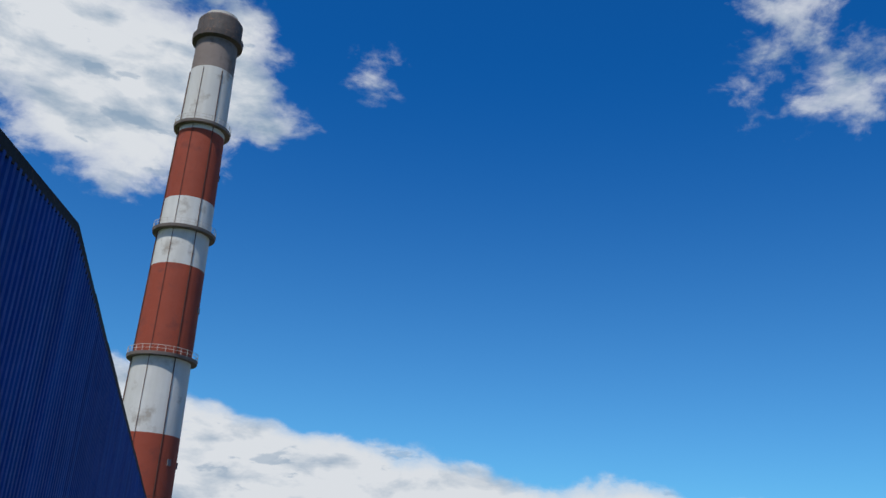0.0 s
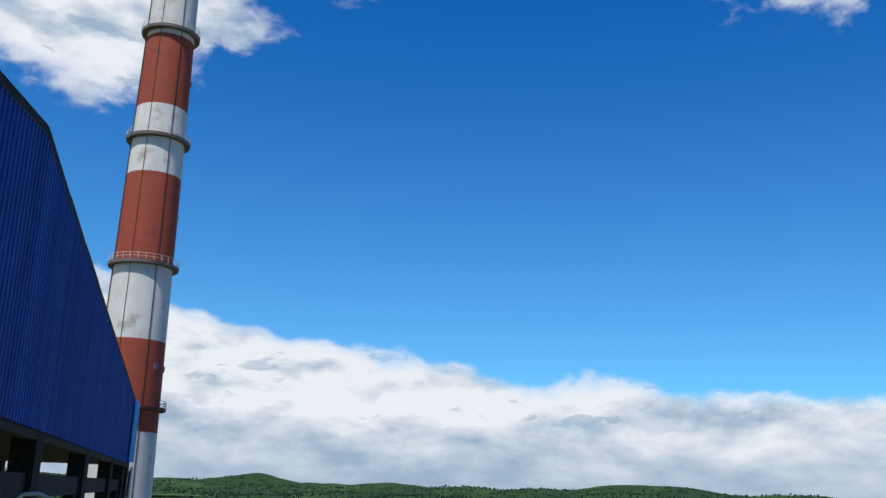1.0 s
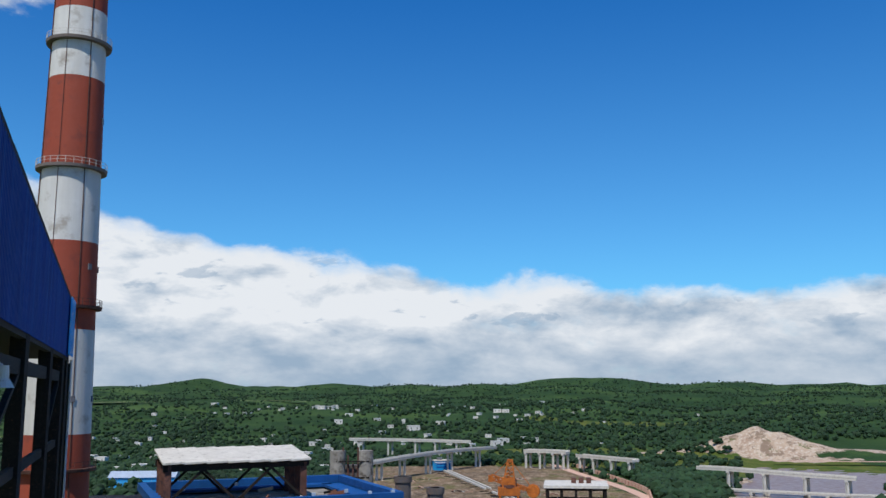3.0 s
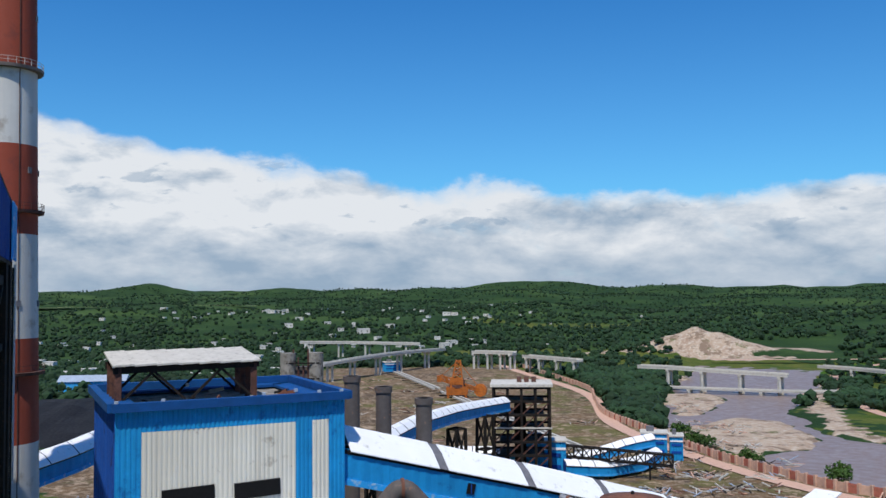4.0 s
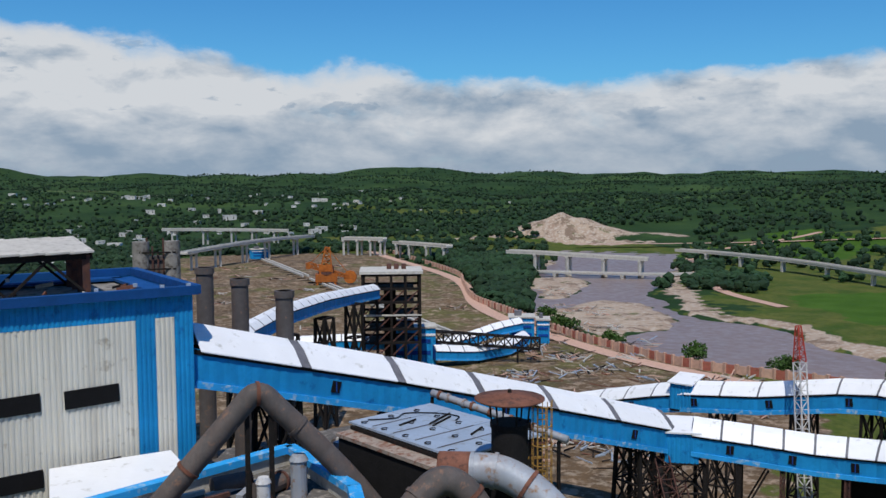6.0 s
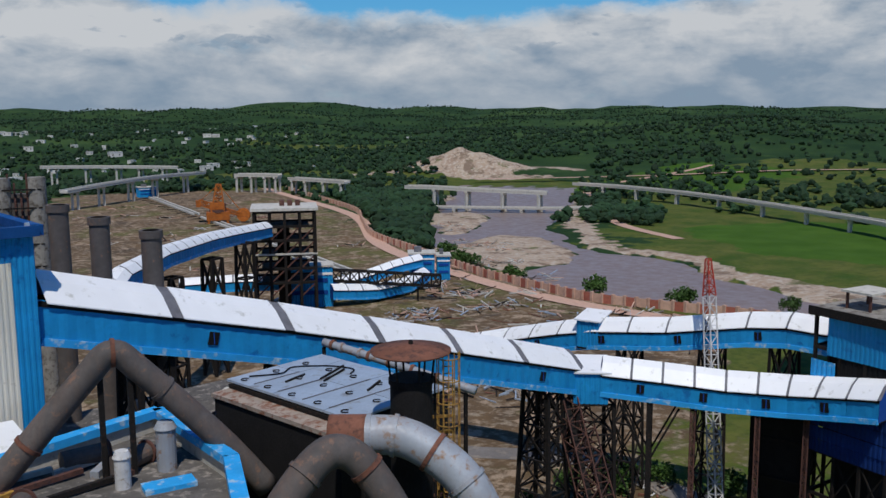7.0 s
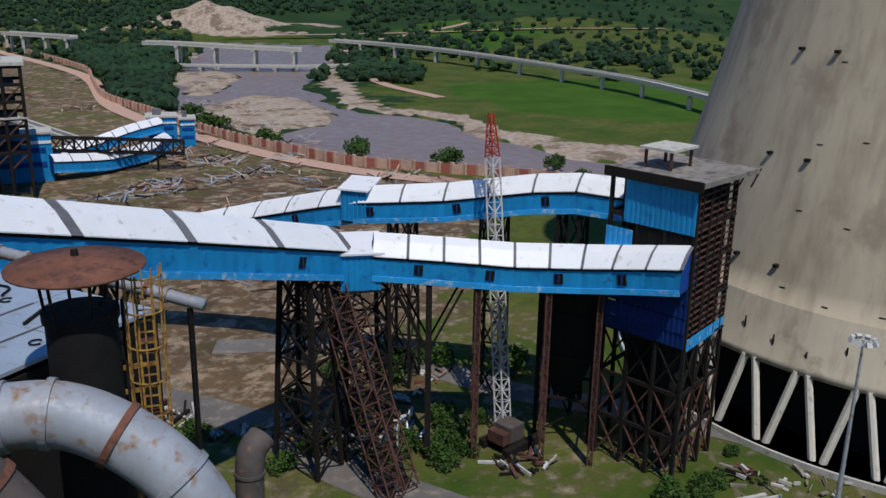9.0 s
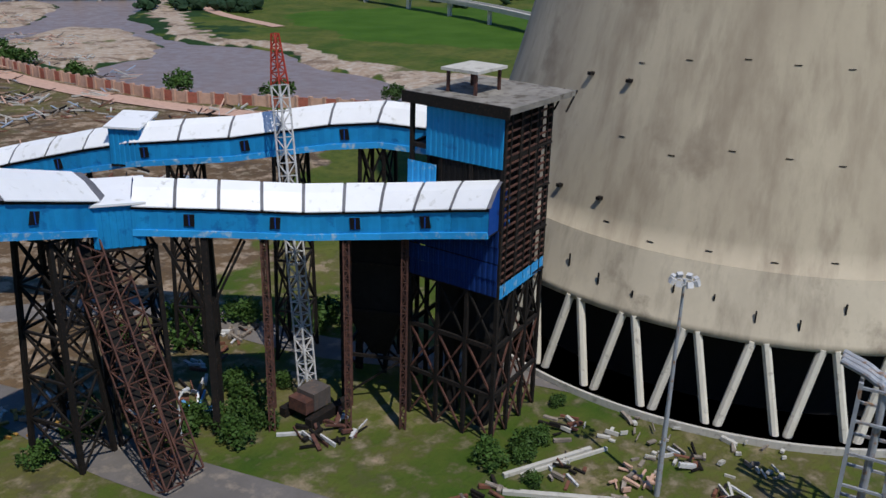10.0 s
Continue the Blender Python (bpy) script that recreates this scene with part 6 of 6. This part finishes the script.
deck_bridge("flyover", "pale concrete flyover deck among the trees", [(246, 775, 15.6), (262, 762, 15.6), (276, 748, 15.4)], 9, 1.8, (0.1, 0.4, 0.7, 0.95))
deck_bridge("flyover", "pale curving flyover ramp at the edge of the town", [(96, 690, 14), (130, 720, 16), (175, 765, 17), (228, 815, 16)], 7, 1.4, (0.1, 0.3, 0.5, 0.7, 0.9))
deck_bridge("flyover", "pale straight flyover deck at the edge of the town", [(104, 905, 21), (150, 900, 20), (190, 890, 19), (222, 880, 18)], 8, 1.6, (0.1, 0.3, 0.5, 0.7, 0.9))


# coal yard beside the chimney
def coal_heap():
    t = thing("coal_heap", "long black coal heap in the yard", "coal heap")
    bm = B()
    n, m = 28, 10
    rows = []
    for i in range(n):
        row = []
        for j in range(m):
            u, v = i / (n - 1), j / (m - 1)
            h = 9 * math.sin(math.pi * u) ** 0.5 * math.sin(math.pi * v) * (0.85 + 0.3 * noise.noise((u * 8, v * 5, 0)))
            row.append(bm.verts.new((-118 + 95 * u + 6 * noise.noise((u * 5, v * 3, 3)), 430 + 210 * v, max(-0.3, h))))
        rows.append(row)
    for a, b in zip(rows, rows[1:]):
        for j in range(m - 1):
            bm.faces.new((a[j], b[j], b[j + 1], a[j + 1]))
    part("heap", bm, COAL, t)


coal_heap()
th = thing("long_shed", "long pale blue roofed shed beyond the coal heap", "shed", at=(-92, 690, 0), turn=-8)
part("wall", box(B(), 0, 0, 0, 46, 16, 7), BLUE_LIGHT, th)
bm = B()
v = [bm.verts.new(p) for p in ((-1, -1, 7), (47, -1, 7), (47, 8, 11), (-1, 8, 11), (47, 17, 7), (-1, 17, 7))]
for f in ((0, 1, 2, 3), (3, 2, 4, 5), (0, 3, 5), (1, 4, 2)):
    bm.faces.new([v[i] for i in f])
part("roof", bm, GREY_SHEET, th)
debris("plant_clutter", "dark pipes and steelwork at the foot of the chimney", -18, 150, 8, 60, (STEEL, DUCT, RUSTSTEEL, PALE_CONCRETE), "scrap", (2, 6))
th = thing("pipe_gantry", "grey pipe frames beside the chimney", "frame", at=(-16.5, 152, 0))
for k in range(5):
    part("post", beam(B(), (k * 1.6, 0, 0), (k * 1.6, 0, 34), 0.3), DUCT, th)
    part("rail", beam(B(), (0, 0, 18 + 3.6 * k), (7, 0, 18 + 3.6 * k), 0.3), DUCT, th)
th = thing("red_roof_house", "small house with a red roof near the striped house", "house", at=(-15, 200, 0))
part("wall", box(B(), 0, 0, 0, 12, 9, 36), HOUSEWHITE, th)
part("roof", box(B(), -0.5, -0.5, 36, 12.5, 9.5, 37), BRICKRED, th)


# ---- town and woods ----
def ground_z(x, y):
    return float(land_height(np.array(float(x)), np.array(float(y))))


def town():
    made = []
    for w, d, h in ((13, 9, 6), (9, 8, 4), (18, 10, 7)):
        t = thing("house", "small whitewashed town house among trees", "house", "town houses")
        part("wall", box(B(), -w / 2, -d / 2, -2, w / 2, d / 2, h), HOUSEWHITE, t)
        part("roof", box(B(), -w / 2 - 0.4, -d / 2 - 0.4, h, w / 2 + 0.4, d / 2 + 0.4, h + 0.5), HOUSEROOF if w < 13 else HOUSEWHITE, t)
        for k in (-1, 1):
            part("window", box(B(), k * w / 4 - 0.7, -d / 2 - 0.05, h * 0.3, k * w / 4 + 0.7, -d / 2 + 0.05, h * 0.7), BLACK, t)
        made.append(t)
    for t in made:
        x, y = random.uniform(150, 250), random.uniform(1250, 1500)
        t.matrix_basis = pose(x, y, ground_z(x, y), 0, 0, random.uniform(-30, 30))
    spots = [(210, 1230, 120), (60, 1080, 110), (420, 1480, 120), (-110, 1000, 130), (530, 1900, 110), (300, 1900, 160), (100, 1700, 200), (-230, 1300, 170), (-60, 800, 60), (260, 1120, 80)]
    for k in range(170):
        cx, cy, r = random.choice(spots)
        x, y = random.gauss(cx, r), random.gauss(cy, r * 0.55)
        if y < 720:
            continue
        copy_thing(random.choice(made), pose(x, y, ground_z(x, y), 0, 0, random.uniform(-40, 40)) @ Matrix.Scale(random.uniform(0.35, 0.8), 4))


town()


def crowns(count, accept, size, seed, name, label, lumps=3):
    """Tree crowns as uneven clumps, one mesh."""
    rng = np.random.default_rng(seed)
    variants = []
    for k in range(8):
        bm = B()
        for j in range(lumps):
            r = bmesh.ops.create_icosphere(bm, subdivisions=1, radius=1.0, matrix=Matrix.Translation((rng.normal(0, 0.45), rng.normal(0, 0.45), rng.normal(0.75, 0.28) if lumps > 1 else 0.5)) @ Matrix.Diagonal((rng.uniform(0.5, 0.8), rng.uniform(0.5, 0.8), rng.uniform(0.4, 0.7), 1)))
        for v in bm.verts:
            n = noise.noise_vector(v.co * 2.2 + Vector((k * 5.0, 0, 0)))
            v.co += n * 0.32
        bmesh.ops.triangulate(bm, faces=bm.faces[:])
        bm.verts.index_update()
        vs = np.array([v.co[:] for v in bm.verts])
        fs = np.array([[v.index for v in f.verts] for f in bm.faces])
        bm.free()
        variants.append((vs, fs))
    vv, ff, base = [], [], 0
    pts = accept(rng, count)
    hz = land_height(pts[:, 0], pts[:, 1])
    for (x, y), h in zip(pts, hz):
        vs, fs = variants[rng.integers(len(variants))]
        s = size * rng.uniform(0.55, 1.35)
        a = rng.uniform(0, math.tau)
        c, d = math.cos(a), math.sin(a)
        w = vs * np.array([s, s, s * rng.uniform(0.8, 1.2)])
        w = np.stack([w[:, 0] * c - w[:, 1] * d + x, w[:, 0] * d + w[:, 1] * c + y, w[:, 2] + h], -1)
        vv.append(w)
        ff.append(fs + base)
        base += len(vs)
    vv, ff = np.concatenate(vv), np.concatenate(ff)
    me = bpy.data.meshes.new(name)
    me.from_pydata(vv.tolist(), [], ff.tolist())
    me.materials.append(LEAF_STUFF)
    return tagged(new(name, me), label, "trees", kind="stuff")


def leaf_stuff():
    m = material("woodland_leaves", (0.016, 0.041, 0.015), 0.8, 0, 0.5, 0.012, (0.012, 0.03, 0.012), 0.3, 0, 0, 30)
    nd, ln = m.node_tree.nodes, m.node_tree.links
    bsdf = nd["Principled BSDF"]
    src = bsdf.inputs["Base Color"].links[0].from_socket
    geo = nd.new("ShaderNodeNewGeometry")
    hsv = nd.new("ShaderNodeHueSaturation")
    mr = nd.new("ShaderNodeMapRange")
    ln.new(geo.outputs["Random Per Island"], mr.inputs[0])
    mr.inputs[3].default_value, mr.inputs[4].default_value = 0.82, 1.3
    ln.new(mr.outputs[0], hsv.inputs["Value"])
    ln.new(src, hsv.inputs["Color"])
    ln.new(hsv.outputs[0], bsdf.inputs["Base Color"])
    return m


LEAF_STUFF = leaf_stuff()


def far_woods(rng, n):
    out = []
    while len(out) < n:
        r = 700 + 3200 * rng.random() ** 1.5
        a = radians(rng.uniform(-20, 66))
        x, y = r * math.sin(a), r * math.cos(a)
        if np.hypot((x - 520) / 1.25, (y - 838) * 1.3 + (x - 520) * 0.5) < 95:
            continue
        if inside(np.array(x), np.array(y), YARD) or inside(np.array(x), np.array(y), CHANNEL):
            continue
        if math.sin(x * 0.006 + y * 0.003) * math.cos(y * 0.005 - 1) > 0.6 and r < 1500 and rng.random() < 0.6:
            continue
        if x > 430 and y < 780 and rng.random() < 0.8:
            continue
        if any(math.hypot(x - a, (y - b) * 1.5) < c * 0.9 for a, b, c in ((210, 1230, 120), (60, 1080, 110), (420, 1480, 120), (530, 1900, 110), (-110, 1000, 130))) and rng.random() < 0.6:
            continue
        if -450 < x < 190 and 2190 < y < 2350:
            continue
        if noise.noise((x * 0.0042, y * 0.0042, 3.0)) > 0.22 and rng.random() < 0.75:
            continue
        out.append((x, y))
    return np.array(out)


def bank_woods(rng, n):
    out = []
    zones = [(GREENBANK, 0.42), ([(-160, 480), (20, 590), (110, 830), (300, 790), (330, 690), (420, 720), (520, 900), (-250, 900)], 0.38), ([(455, 520), (480, 300), (620, 300), (760, 700), (520, 700)], 0.07), ([(345, 455), (380, 400), (440, 450), (455, 560), (430, 560), (400, 480)], 0.05)]
    for poly, share in zones:
        p = np.array(poly, float)
        lo, hi = p.min(0), p.max(0)
        k = 0
        while k < n * share:
            x, y = rng.uniform(lo[0], hi[0]), rng.uniform(lo[1], hi[1])
            if inside(np.array(x), np.array(y), poly) and not inside(np.array(x), np.array(y), CHANNEL):
                out.append((x, y))
                k += 1
    return np.array(out)


crowns(24000, far_woods, 4.6, 3, "far_woods", "dense dark green woodland over the far hills", 1)
crowns(2200, bank_woods, 4.0, 5, "bank_woods", "green trees and scrub along the river bank")
